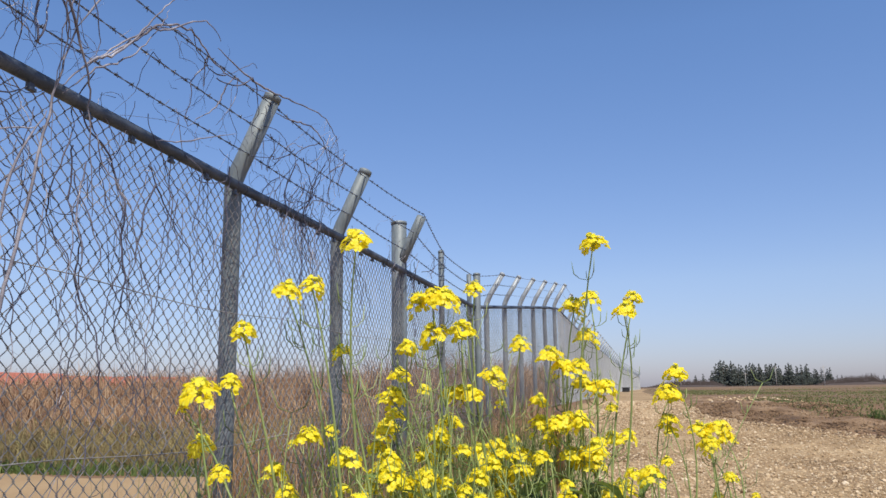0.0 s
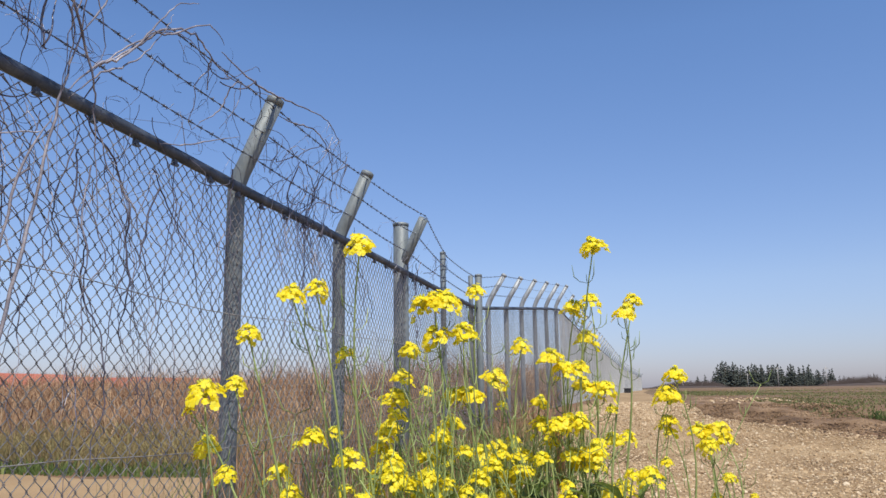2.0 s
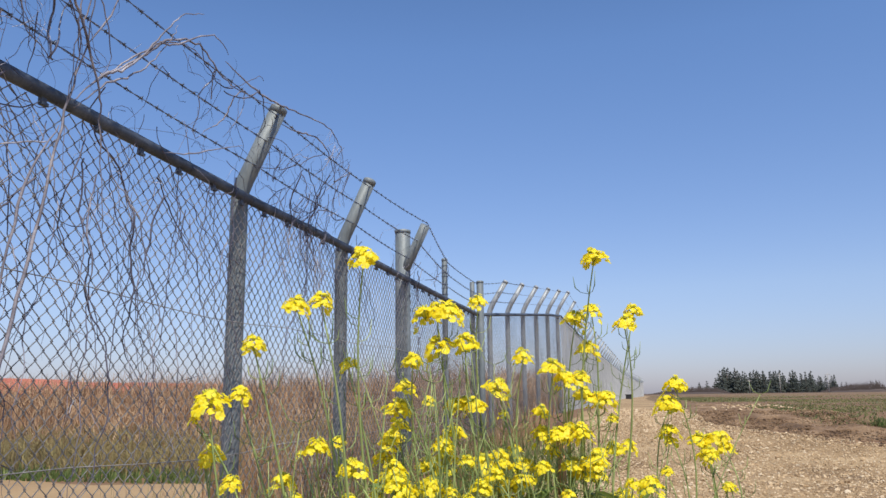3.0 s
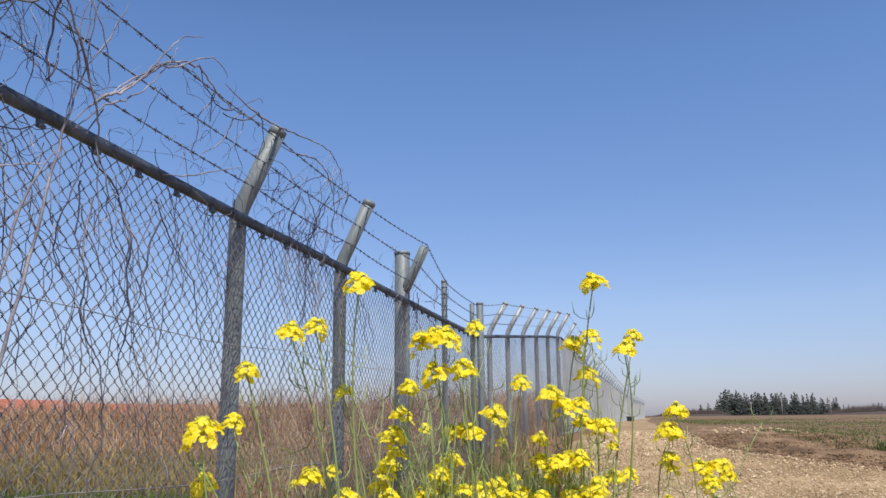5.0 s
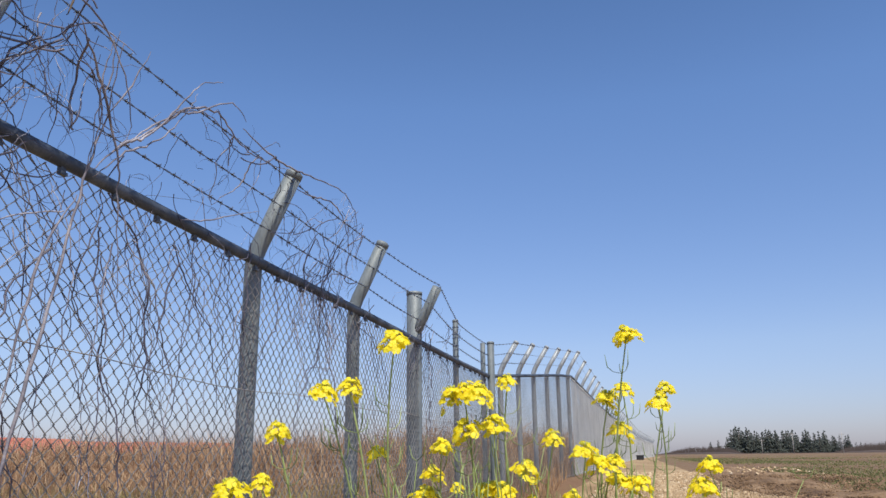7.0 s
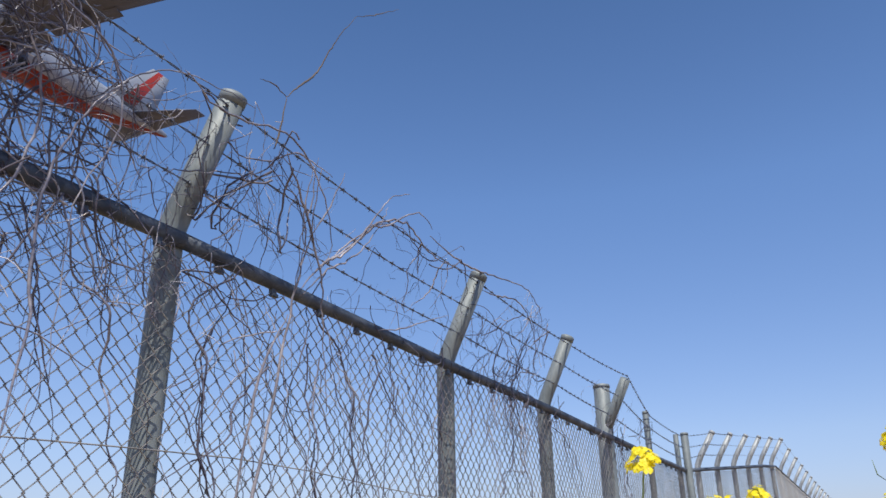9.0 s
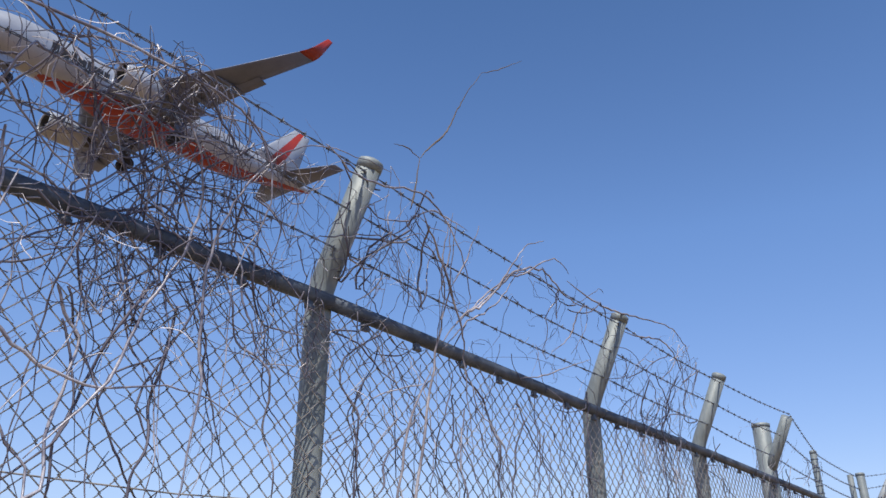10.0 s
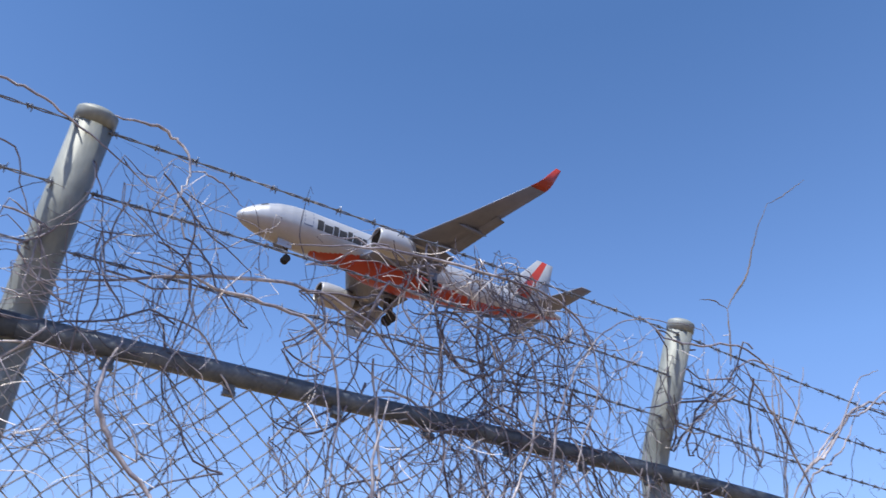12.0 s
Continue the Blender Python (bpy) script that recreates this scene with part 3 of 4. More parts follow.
bough(over, [(-1.91, 0.9, 1.2), (-1.91, 1.05, 1.4), (-1.91, 1.12, 1.6), (-1.9, 1.2, 1.8), (-1.85, 1.18, 2.0), (-1.82, 1.05, 2.12), (-1.84, 0.92, 2.02), (-1.88, 1.0, 1.86)], 0.0045, 29)
bough(over, [(-1.91, 1.25, 1.0), (-1.91, 1.3, 1.4), (-1.91, 1.27, 1.7), (-1.86, 1.3, 1.95), (-1.8, 1.42, 2.15), (-1.78, 1.6, 2.24), (-1.77, 1.85, 2.27)], 0.0042, 30)
bough(over, [(-1.78, 1.55, 2.24), (-1.79, 1.75, 2.2), (-1.76, 2.0, 2.25), (-1.77, 2.2, 2.18), (-1.8, 2.35, 2.0), (-1.83, 2.33, 1.88)], 0.004, 31)
bough(climber, [(-1.90, 2.31, 1.78), (-1.86, 2.42, 1.91), (-1.83, 2.53, 1.99), (-1.79, 2.64, 2.13), (-1.77, 2.70, 2.26)], 0.0032, 41)
bough(climber, [(-1.88, 2.38, 1.9), (-1.84, 2.5, 2.03), (-1.81, 2.66, 2.17), (-1.79, 2.82, 2.22), (-1.78, 2.98, 2.2)], 0.003, 42)
bough(climber, [(-1.80, 2.24, 2.28), (-1.83, 2.26, 2.12), (-1.86, 2.25, 1.98), (-1.90, 2.29, 1.8)], 0.0024, 43)
bough(climber, [(-1.78, 2.2, 2.24), (-1.82, 2.21, 2.1), (-1.86, 2.27, 1.95), (-1.9, 2.27, 1.78), (-1.91, 2.3, 1.5)], 0.0024, 44)
twig = thing("bare_twig", "single thin bare twig rising above the post", "twig", (0, 0.02, -0.012), group="dead vines on the fence")
bough(twig, [(-1.79, 1.96, 2.2), (-1.79, 1.985, 2.28), (-1.79, 2.008, 2.433)], 0.0048, 9, 0.004)
bough(twig, [(-1.79, 2.008, 2.433), (-1.79, 2.09, 2.53), (-1.79, 2.179, 2.641), (-1.79, 2.25, 2.78), (-1.79, 2.33, 2.92), (-1.79, 2.433, 3.072)], 0.0038, 10, 0.008)
bough(twig, [(-1.79, 2.433, 3.072), (-1.79, 2.6, 3.2), (-1.79, 2.792, 3.364)], 0.003, 11, 0.008)
bough(twig, [(-1.79, 2.008, 2.433), (-1.79, 1.93, 2.44), (-1.79, 1.864, 2.421)], 0.0030, 12, 0.006)

# ---- rape plants in flower ----


def petal(buf, c, out, up, L, W, rng):
    side = out.cross(up).normalized()
    a = c
    m = c + out * (L * 0.6) + up * (L * 0.12)
    e = c + out * L - up * (L * rng.uniform(-0.05, 0.3))
    k = len(buf.v)
    buf.v += [tuple(a), tuple(m - side * W + up * 0.02 * L), tuple(m - up * L * 0.08), tuple(m + side * W + up * 0.02 * L), tuple(e - side * W * 0.75), tuple(e), tuple(e + side * W * 0.75)]
    buf.f += [(k, k + 2, k + 1), (k, k + 3, k + 2), (k + 1, k + 2, k + 5, k + 4), (k + 2, k + 3, k + 6, k + 5)]


def head_mesh(seed):
    """A flower head one unit across: florets on a loose dome, buds in the middle."""
    rng = random.Random(seed)
    b = Buf()
    n = rng.randint(34, 42)
    for i in range(n):
        a = i * 2.4 + rng.uniform(-0.3, 0.3)
        rr = 0.10 + 0.36 * math.sqrt((i + 0.4) / n) + rng.uniform(-0.05, 0.05)
        z = 0.25 - rr * rr * 1.7 + rng.uniform(-0.11, 0.11) - (0.2 if rng.random() < 0.14 else 0)
        c = Vector((rr * math.cos(a), rr * math.sin(a), z))
        nrm = Vector((math.cos(a) * rr * 1.5 + rng.uniform(-0.2, 0.2), math.sin(a) * rr * 1.5 + rng.uniform(-0.2, 0.2), 0.55)).normalized()
        t1 = nrm.cross(Vector((rng.uniform(-1, 1), rng.uniform(-1, 1), rng.uniform(-1, 1)))).normalized()
        t2 = nrm.cross(t1)
        L = rng.uniform(0.105, 0.14)
        for q in range(4):
            ph = q * math.pi / 2 + rng.uniform(-0.2, 0.2)
            petal(b, c, (t1 * math.cos(ph) + t2 * math.sin(ph) + nrm * rng.uniform(0.0, 0.45)).normalized(), nrm, L, L * 0.56, rng)
    return b.mesh("flower_head", M_petal, True)


def bud_mesh(seed):
    rng = random.Random(seed)
    b = Buf()
    for i in range(11):
        a, rr = i * 2.4, 0.13 * math.sqrt(i / 11)
        p = Vector((rr * math.cos(a), rr * math.sin(a), 0.16))
        d = Vector((rr * math.cos(a), rr * math.sin(a), 0.3)).normalized()
        b.tube([p, p + d * 0.05, p + d * 0.12, p + d * 0.15], [0.012, 0.03, 0.028, 0.008], 5)
    for i in range(16):
        a = i * 2.4
        rr = 0.34 * math.sqrt((i + 1) / 16)
        b.tube([(0, 0, -0.22 + 0.012 * i), (rr * 0.6 * math.cos(a), rr * 0.6 * math.sin(a), 0.0), (rr * math.cos(a), rr * math.sin(a), 0.22 - rr * rr * 1.5)], 0.011, 3, False)
    return b.mesh("bud_spike", M_bud, True)


HEADS = [head_mesh(i) for i in range(6)]
BUDS = [bud_mesh(40 + i) for i in range(2)]


def leaf_mesh(seed):
    rng = random.Random(seed)
    b = Buf()
    n = 7
    for i in range(n):
        t = i / (n - 1)
        w = 0.22 * math.sin(math.pi * (0.08 + 0.9 * t)) ** 0.8 * (1 + 0.18 * math.sin(i * 2.7 + seed))
        z = 0.25 * math.sin(t * 2.2) - 0.28 * t * t
        for s in (-1, -0.5, 0, 0.5, 1):
            b.v.append((s * w, t, z + 0.10 * w * abs(s) * 3 + rng.gauss(0, 0.008)))
    for i in range(n - 1):
        for s in range(4):
            k = i * 5 + s
            b.f.append((k, k + 1, k + 6, k + 5))
    return b.mesh("leaf", M_leaf)


LEAVES = [leaf_mesh(i) for i in range(3)]
plant_no = [0]


def rape_plant(bx, by, heads):
    heads = [(x - 0.015 + 0.008 * (y > 2.3), y, z + 0.004 + 0.009 * (y > 1.9), s) for x, y, z, s in heads]
    bx -= 0.015
    plant_no[0] += 1
    rng = random.Random(100 + plant_no[0])
    g = gz(bx, by)
    bx, by = bx + rng.uniform(-0.05, 0.1), by + rng.uniform(-0.05, 0.05)
    t = thing("rape_plant", "flowering rape plant with bright yellow heads on green stems", "plant", (bx, by, g), group="rape plants by the fence")
    base = Vector((0, 0, -0.02))
    knots = []
    for i in range(2 + len(heads) // 3):
        knots.append(base.lerp(Vector((rng.uniform(-0.1, 0.1), rng.uniform(-0.08, 0.08), 0.42)), rng.uniform(0.7, 1.1)))
    more = [(rng.gauss(bx, 0.065), rng.gauss(by, 0.06), rng.uniform(0.34, 0.70), rng.uniform(0.03, 0.06)) for i in range(len(heads) + 8 if len(heads) > 6 else 4)]
    for x, y, z, s in list(heads) + more:
        e = Vector((x - bx, y - by, z - g - s * 0.3))
        k = min(knots, key=lambda q: (q - e).length + (0.5 if q.z > e.z - 0.08 else 0)) if z > 0.62 else base.lerp(e, 0.15)
        sway = Vector((rng.uniform(-0.11, 0.11), rng.uniform(-0.07, 0.07), rng.uniform(-0.07, 0.02)))
        line = []
        ctrl = [base, k, k.lerp(e, 0.5) + sway + Vector((0, 0, 0.02)), e]
        for i in range(15):
            u = i / 14
            w = [(1 - u) ** 3, 3 * u * (1 - u) ** 2, 3 * u * u * (1 - u), u ** 3]
            line.append(sum((c * f for c, f in zip(ctrl, w)), Vector()))
        b = Buf()
        b.tube(line, [0.0044 - 0.0029 * i / 14 for i in range(15)], 6, True)
        # seed pods and side stalks below the head
        for j in range(rng.randint(5, 9)):
            q = line[-1 - rng.randint(1, 4)].lerp(line[-2], rng.random() * 0.6)
            a = rng.uniform(0, 6.28)
            o = Vector((math.cos(a), math.sin(a), 0))
            L = rng.uniform(0.02, 0.05)
            b.tube([q, q + o * L * 0.45 + Vector((0, 0, 0.004)), q + o * L * 0.75 + Vector((0, 0, L * 0.35)), q + o * L * 0.85 + Vector((0, 0, L))], [0.0006, 0.0007, 0.0012, 0.0005], 4)
        part("stem", b, M_stem, t)
        spots = [(0.0, 0.0, 1.0)] if s < 0.082 else [(-0.30, 0.05, 0.68), (0.30, -0.05, 0.72), (0.02, 0.1, 0.66)]
        for dx, dy, f in spots:
            h = part("flower_head", rng.choice(HEADS), None, t)
            h.location = e + Vector((dx * s, dy * s, s * 0.12 * rng.uniform(0.6, 1.8)))
            h.rotation_euler = (rng.uniform(-0.25, 0.25), rng.uniform(-0.25, 0.25), rng.uniform(0, 6.28))
            h.scale = (s * f * 1.0,) * 2 + (s * f * 1.08,)
            u = part("bud_spike", rng.choice(BUDS), None, t)
            u.location, u.rotation_euler, u.scale = h.location, h.rotation_euler, h.scale
        if rng.random() < 0.9:
            for j in range(2):
                lf = part("leaf", rng.choice(LEAVES), None, t)
                lf.location = line[rng.randint(2, 6)]
                lf.rotation_euler = (rng.uniform(-0.3, 0.7), rng.uniform(-0.4, 0.4), rng.uniform(0, 6.28))
                lf.scale = (rng.uniform(0.03, 0.075),) * 3
    # thin bare side stalks that cross one another, with pods
    for j in range(14 if len(heads) > 6 else 5):
        a, h = rng.uniform(0, 6.28), rng.uniform(0.42, 0.88) * (1.0 if len(heads) > 6 else 0.52)
        e = Vector((rng.gauss(0, 0.11), rng.gauss(0, 0.07), h))
        q = base.lerp(e, 0.3) + Vector((rng.gauss(0, 0.03), rng.gauss(0, 0.03), 0))
        line = [q.lerp(e, i / 8) + Vector((math.cos(a), math.sin(a), 0)) * 0.05 * math.sin(i / 8 * 2.6) for i in range(9)]
        b = Buf()
        b.tube(line, [0.0022 - 0.00017 * i for i in range(9)], 5, True)
        for i in range(3, 9):
            for s in (0, 1):
                o = Vector((math.cos(a + i * 2.4 + s * 3), math.sin(a + i * 2.4 + s * 3), 0))
                L = rng.uniform(0.025, 0.055)
                b.tube([line[i], line[i] + o * L * 0.5 + Vector((0, 0, L * 0.2)), line[i] + o * L * 0.8 + Vector((0, 0, L * 0.9))], [0.0006, 0.0011, 0.0004], 4)
        part("side_stalk", b, M_stem, t)
    for j in range(32 if len(heads) > 6 else 5):
        lf = part("leaf", rng.choice(LEAVES), None, t)
        lf.location = (rng.uniform(-0.1, 0.1), rng.uniform(-0.08, 0.08), rng.uniform(0.2, 0.56))
        lf.rotation_euler = (rng.uniform(0.0, 0.9), rng.uniform(-0.4, 0.4), rng.uniform(0, 6.28))
        lf.scale = (rng.uniform(0.05, 0.10),) * 3


rape_plant(-0.79, 1.58, [(-0.891, 1.553, 0.797, 0.08), (-0.852, 1.6, 0.81, 0.049), (-0.772, 1.496, 0.904, 0.051), (-0.917, 1.544, 0.762, 0.023), (-0.934, 1.648, 0.693, 0.057), (-0.953, 1.65, 0.665, 0.025)])
rape_plant(-0.49, 1.52, [(-0.54, 1.45, 1.05, 0.058), (-0.669, 1.456, 0.969, 0.054), (-0.611, 1.43, 0.969, 0.048), (-0.603, 1.549, 0.861, 0.041), (-0.63, 1.467, 0.716, 0.05), (-0.631, 1.573, 0.719, 0.031), (-0.755, 1.608, 0.641, 0.053), (-0.698, 1.533, 0.613, 0.046), (-0.723, 1.612, 0.69, 0.019)])
rape_plant(-0.58, 1.81, [(-0.498, 1.827, 0.992, 0.098), (-0.519, 1.702, 0.874, 0.047), (-0.498, 1.834, 0.913, 0.076), (-0.554, 1.762, 0.825, 0.049), (-0.515, 1.817, 0.79, 0.032), (-0.57, 1.773, 0.777, 0.064), (-0.615, 1.877, 0.716, 0.052), (-0.62, 1.821, 0.671, 0.048), (-0.58, 1.764, 0.648, 0.063), (-0.648, 1.859, 0.574, 0.051), (-0.60, 1.80, 0.70, 0.05), (-0.585, 1.83, 0.735, 0.048), (-0.61, 1.79, 0.62, 0.052), (-0.56, 1.80, 0.60, 0.058), (-0.53, 1.85, 0.66, 0.05), (-0.59, 1.82, 0.55, 0.055), (-0.728, 1.901, 0.563, 0.044)])
rape_plant(-0.47, 2.03, [(-0.419, 1.907, 1.006, 0.048), (-0.448, 1.894, 0.925, 0.069), (-0.466, 1.96, 0.777, 0.083), (-0.41, 2.101, 0.822, 0.076), (-0.526, 2.106, 0.704, 0.069), (-0.533, 2.04, 0.642, 0.077), (-0.577, 2.1, 0.578, 0.099), (-0.395, 2.097, 0.744, 0.03)])
rape_plant(-0.35, 2.04, [(-0.333, 2.01, 0.882, 0.055), (-0.258, 1.961, 0.856, 0.066), (-0.449, 2.098, 0.638, 0.071), (-0.409, 2.094, 0.579, 0.089), (-0.397, 2.033, 0.655, 0.052), (-0.327, 2.027, 0.596, 0.041), (-0.386, 2.067, 0.548, 0.055), (-0.299, 2.065, 0.75, 0.048), (-0.29, 2.026, 0.706, 0.065)])
rape_plant(-0.19, 2.03, [(-0.154, 1.966, 1.111, 0.067), (-0.206, 2.022, 0.971, 0.06), (-0.171, 2.126, 0.997, 0.058), (-0.182, 2.072, 0.906, 0.061), (-0.237, 1.997, 0.832, 0.059), (-0.2, 2.005, 0.831, 0.051), (-0.169, 2.063, 0.793, 0.084), (-0.231, 2.002, 0.707, 0.089), (-0.197, 2.021, 0.644, 0.089)])
rape_plant(-0.12, 2.23, [(-0.069, 2.218, 1.005, 0.054), (-0.092, 2.114, 0.961, 0.06), (-0.139, 2.26, 0.652, 0.057), (-0.136, 2.216, 0.73, 0.034), (-0.154, 2.336, 0.526, 0.097)])
rape_plant(-0.01, 2.38, [(0.024, 2.385, 0.816, 0.069), (0.001, 2.376, 0.764, 0.081), (0.001, 2.388, 0.694, 0.066), (-0.013, 2.325, 0.591, 0.037), (-0.053, 2.401, 0.532, 0.027)])
rape_plant(0.14, 2.46, [(0.105, 2.433, 0.677, 0.091), (0.099, 2.5, 0.62, 0.056), (0.158, 2.467, 0.541, 0.038), (0.12, 2.498, 0.487, 0.034), (0.207, 2.42, 0.498, 0.026)])


stake = thing("marker_stake", "slim wooden survey stake with faded salmon paint", "stake", (-0.28, 2.17, gz(-0.28, 2.17)))
b = Buf()
b.box((0, 0, 0.28), (0.009, 0.008, 0.28))
part("shaft", b, M_stake, stake)
b = Buf()
b.box((0, 0, 0.64), (0.0105, 0.0095, 0.085))
b.tube([(0, 0, 0.72), (0, 0, 0.735)], [0.012, 0.004], 8)
part("painted_top", b, M_stake, stake, "faded salmon painted tip")

for x, y, z, a, k in ((-0.26, 2.0, 0.50, 0.4, 0.11), (-0.24, 1.98, 0.46, 2.2, 0.12), (-0.29, 2.02, 0.52, 3.9, 0.09), (-0.22, 2.04, 0.44, 5.2, 0.13)):
    w = tagged(new("withered_leaf", LEAVES[0].copy()), "withered pale leaf hanging among the rape stems", "leaf", group="withered leaves")
    w.data.materials[0] = M_withered
    w.location, w.rotation_euler, w.scale = (x, y, z), (-1.9, 0.3, a), (k * 0.5, k, k)

# ---- grass ----


def blades(name, n, place, height, width, material, seed, lean=0.35, label="", cat="grass"):
    rng = np.random.RandomState(seed)
    verts, faces = [], []
    k = 0
    while k < n:
        q = place(rng)
        if q is None:
            continue
        x, y = q
        h = height(x, y, rng)
        z = gz(x, y) - 0.02
        a = rng.uniform(0, 6.283)
        la = rng.uniform(0, 6.283)
        ln = abs(rng.normal(0, lean)) * h
        w = width(x, y) * rng.uniform(0.6, 1.4)
        cx, sx = math.cos(a) * w, math.sin(a) * w
        lx, ly = math.cos(la) * ln, math.sin(la) * ln
        i = len(verts)
        verts += [(x - cx, y - sx, z), (x + cx, y + sx, z), (x - cx * 0.7 + lx * 0.35, y - sx * 0.7 + ly * 0.35, z + h * 0.6), (x + cx * 0.7 + lx * 0.35, y + sx * 0.7 + ly * 0.35, z + h * 0.6), (x + lx, y + ly, z + h)]
        faces += [(i, i + 1, i + 3, i + 2), (i + 2, i + 3, i + 4)]
        k += 1
    me = bpy.data.meshes.new(name)
    me.from_pydata(verts, [], faces)
    me.materials.append(material)
    ob = new(name, me)
    return tagged(ob, label, cat, kind="stuff")


def band(x0, x1, y0, y1, power=1.0):
    return lambda r: (x1 + (x0 - x1) * r.uniform() ** power, y0 + (y1 - y0) * r.uniform())


blades("dry_reed_grass", 46000, lambda r: (-2.6 - r.uniform() ** 1.2 * 34, 11.5 + 50 * r.uniform() ** 1.5), lambda x, y, r: (0.35 + 1.24 * smooth01((y - 11) / 9) * smooth01((-x + 2) / 8)) * (0.95 + 0.45 * noise.noise((x * 0.5, y * 0.5, 3))) * r.uniform(0.5, 1.15), lambda x, y: 0.006 + 0.0007 * (abs(x) * 0.5 + y * 0.6), M_dry, 1, 0.7, "tall straw-coloured dry reeds beyond the bare patch", "dry grass")
blades("short_dry_grass", 36000, lambda r: (-2.5 - 22 * r.uniform() ** 1.2, 7.6 + 11 * r.uniform() ** 1.2), lambda x, y, r: (0.30 + 0.22 * noise.noise((x * 0.9, y * 0.9, 8))) * r.uniform(0.4, 1.2), lambda x, y: 0.005 + 0.0005 * y, M_short, 2, 0.85, "short grey-brown grass beyond the bare patch", "grass")
blades("green_verge_grass", 5200, lambda r: (-3.0 - 13 * r.uniform(), 7.15 + 1.0 * r.uniform() ** 1.5), lambda x, y, r: 0.13 * r.uniform(0.5, 1.2), lambda x, y: 0.010, M_green, 3, 0.5, "fresh green grass edging the bare patch", "grass")
blades("fence_back_grass", 8000, lambda r: (-2.0 - 1.3 * r.uniform(), 5.6 + 13 * r.uniform() ** 1.2), lambda x, y, r: 0.55 * r.uniform(0.25, 1.15), lambda x, y: 0.003 + 0.0003 * y, M_dry, 9, 0.3, "dry brown stalks close behind the fence", "dry grass")
blades("tall_reed_stalks", 420, lambda r: (-3.5 - 26 * r.uniform(), 14 + 22 * r.uniform()), lambda x, y, r: r.uniform(1.0, 1.9), lambda x, y: 0.005 + 0.0003 * y, M_dry, 19, 0.12, "sparse tall dry reed stalks above the grass", "dry grass")
blades("fence_foot_grass", 4200, band(-2.2, -1.45, 0.5, 16), lambda x, y, r: 0.45 * r.uniform(0.2, 1.2), lambda x, y: 0.0028 + 0.0002 * y, M_dry, 4, 0.4, "dry grass stalks along the foot of the fence", "dry grass")
blades("fence_foot_weeds", 2600, band(-1.9, -0.5, 2.0, 9), lambda x, y, r: 0.48 * r.uniform(0.2, 1.3), lambda x, y: 0.0026, M_green, 5, 0.35, "thin green weeds between fence and road", "weeds")
def field_place(r):
    y = 10.5 + 60 * r.uniform() ** 1.8
    x = max(road_right(y), 0.9) + 1.6 + r.uniform() ** 1.3 * (8 + y * 0.7)
    return (x, y) if noise.noise((x * 0.16, y * 0.07, 4)) > -0.08 + 0.4 * (r.uniform() - 0.5) else None


blades("field_grass", 60000, field_place, lambda x, y, r: 0.042 * r.uniform(0.4, 1.4), lambda x, y: 0.005 + 0.0006 * y, M_fieldgreen, 6, 0.9, "patchy short green field grass beside the road", "grass")
blades("field_dry_grass", 22000, lambda r: (lambda y: (max(road_right(y), 0.9) + 0.9 + r.uniform() ** 1.2 * (9 + y * 0.7), y))(9.2 + 110 * r.uniform() ** 2), lambda x, y, r: 0.045 * r.uniform(0.4, 1.4), lambda x, y: 0.004 + 0.0005 * y, M_short, 7, 0.9, "short dry stalks scattered through the field", "dry grass")

blades("plant_foot_weeds", 1500, lambda r: (-0.2 + r.normal(0, 0.3), 2.15 + r.normal(0, 0.35)), lambda x, y, r: 0.26 * r.uniform(0.3, 1.2), lambda x, y: 0.0032, M_green, 33, 0.5, "green weeds and grass round the feet of the rape plants", "weeds")
blades("weed_tuft", 160, lambda r: (3.32 + r.normal(0, 0.09), 12.5 + r.normal(0, 0.09)), lambda x, y, r: 0.16 * r.uniform(0.5, 1.2), lambda x, y: 0.008, M_green, 31, 0.6, "dark green weed tuft on the bare soil", "weeds")

# ---- loose stones ----
rng = np.random.RandomState(8)
OCT = np.array([(1, 0, 0), (-1, 0, 0), (0, 1, 0), (0, -1, 0), (0, 0, 1), (0, 0, -1), (.6, .6, .55), (-.6, .6, .55), (-.6, -.6, .55), (.6, -.6, .55)])
OF = [(0, 6, 9), (6, 4, 9), (9, 4, 8), (8, 4, 7), (7, 4, 6), (2, 7, 6), (0, 2, 6), (1, 8, 7), (2, 1, 7), (3, 9, 8), (1, 3, 8), (3, 0, 9)]
sv, sf = [], []
for i in range(72000):
    y = 4.2 + 13 * rng.uniform() ** 1.25 if i < 62000 else rng.uniform(-2.5, 4.2)
    a, c = -1.2 + 0.5 * smooth01((y - 9) / 6), road_right(y) + 0.1
    x = a + (c - a) * rng.uniform()
    s = rng.choice((0.006, 0.009, 0.012, 0.017, 0.026), p=(0.4, 0.32, 0.18, 0.08, 0.02)) * rng.uniform(0.6, 1.15) * (1 + y * 0.015)
    th = rng.uniform(0, 6.28)
    q = OCT * rng.uniform(0.65, 1.25, (10, 1)) * s * np.array((1, rng.uniform(0.6, 1), rng.uniform(0.6, 1.0)))
    xx = q[:, 0] * math.cos(th) - q[:, 1] * math.sin(th) + x
    yy = q[:, 0] * math.sin(th) + q[:, 1] * math.cos(th) + y
    k = len(sv)
    zz = q[:, 2] + gz(x, y) + 0.024
    sv += list(zip(xx.tolist(), yy.tolist(), zz.tolist()))
    sf += [tuple(j + k for j in f) for f in OF]
me = bpy.data.meshes.new("loose_gravel")
me.from_pydata(sv, [], sf)
me.materials.append(M_stone)
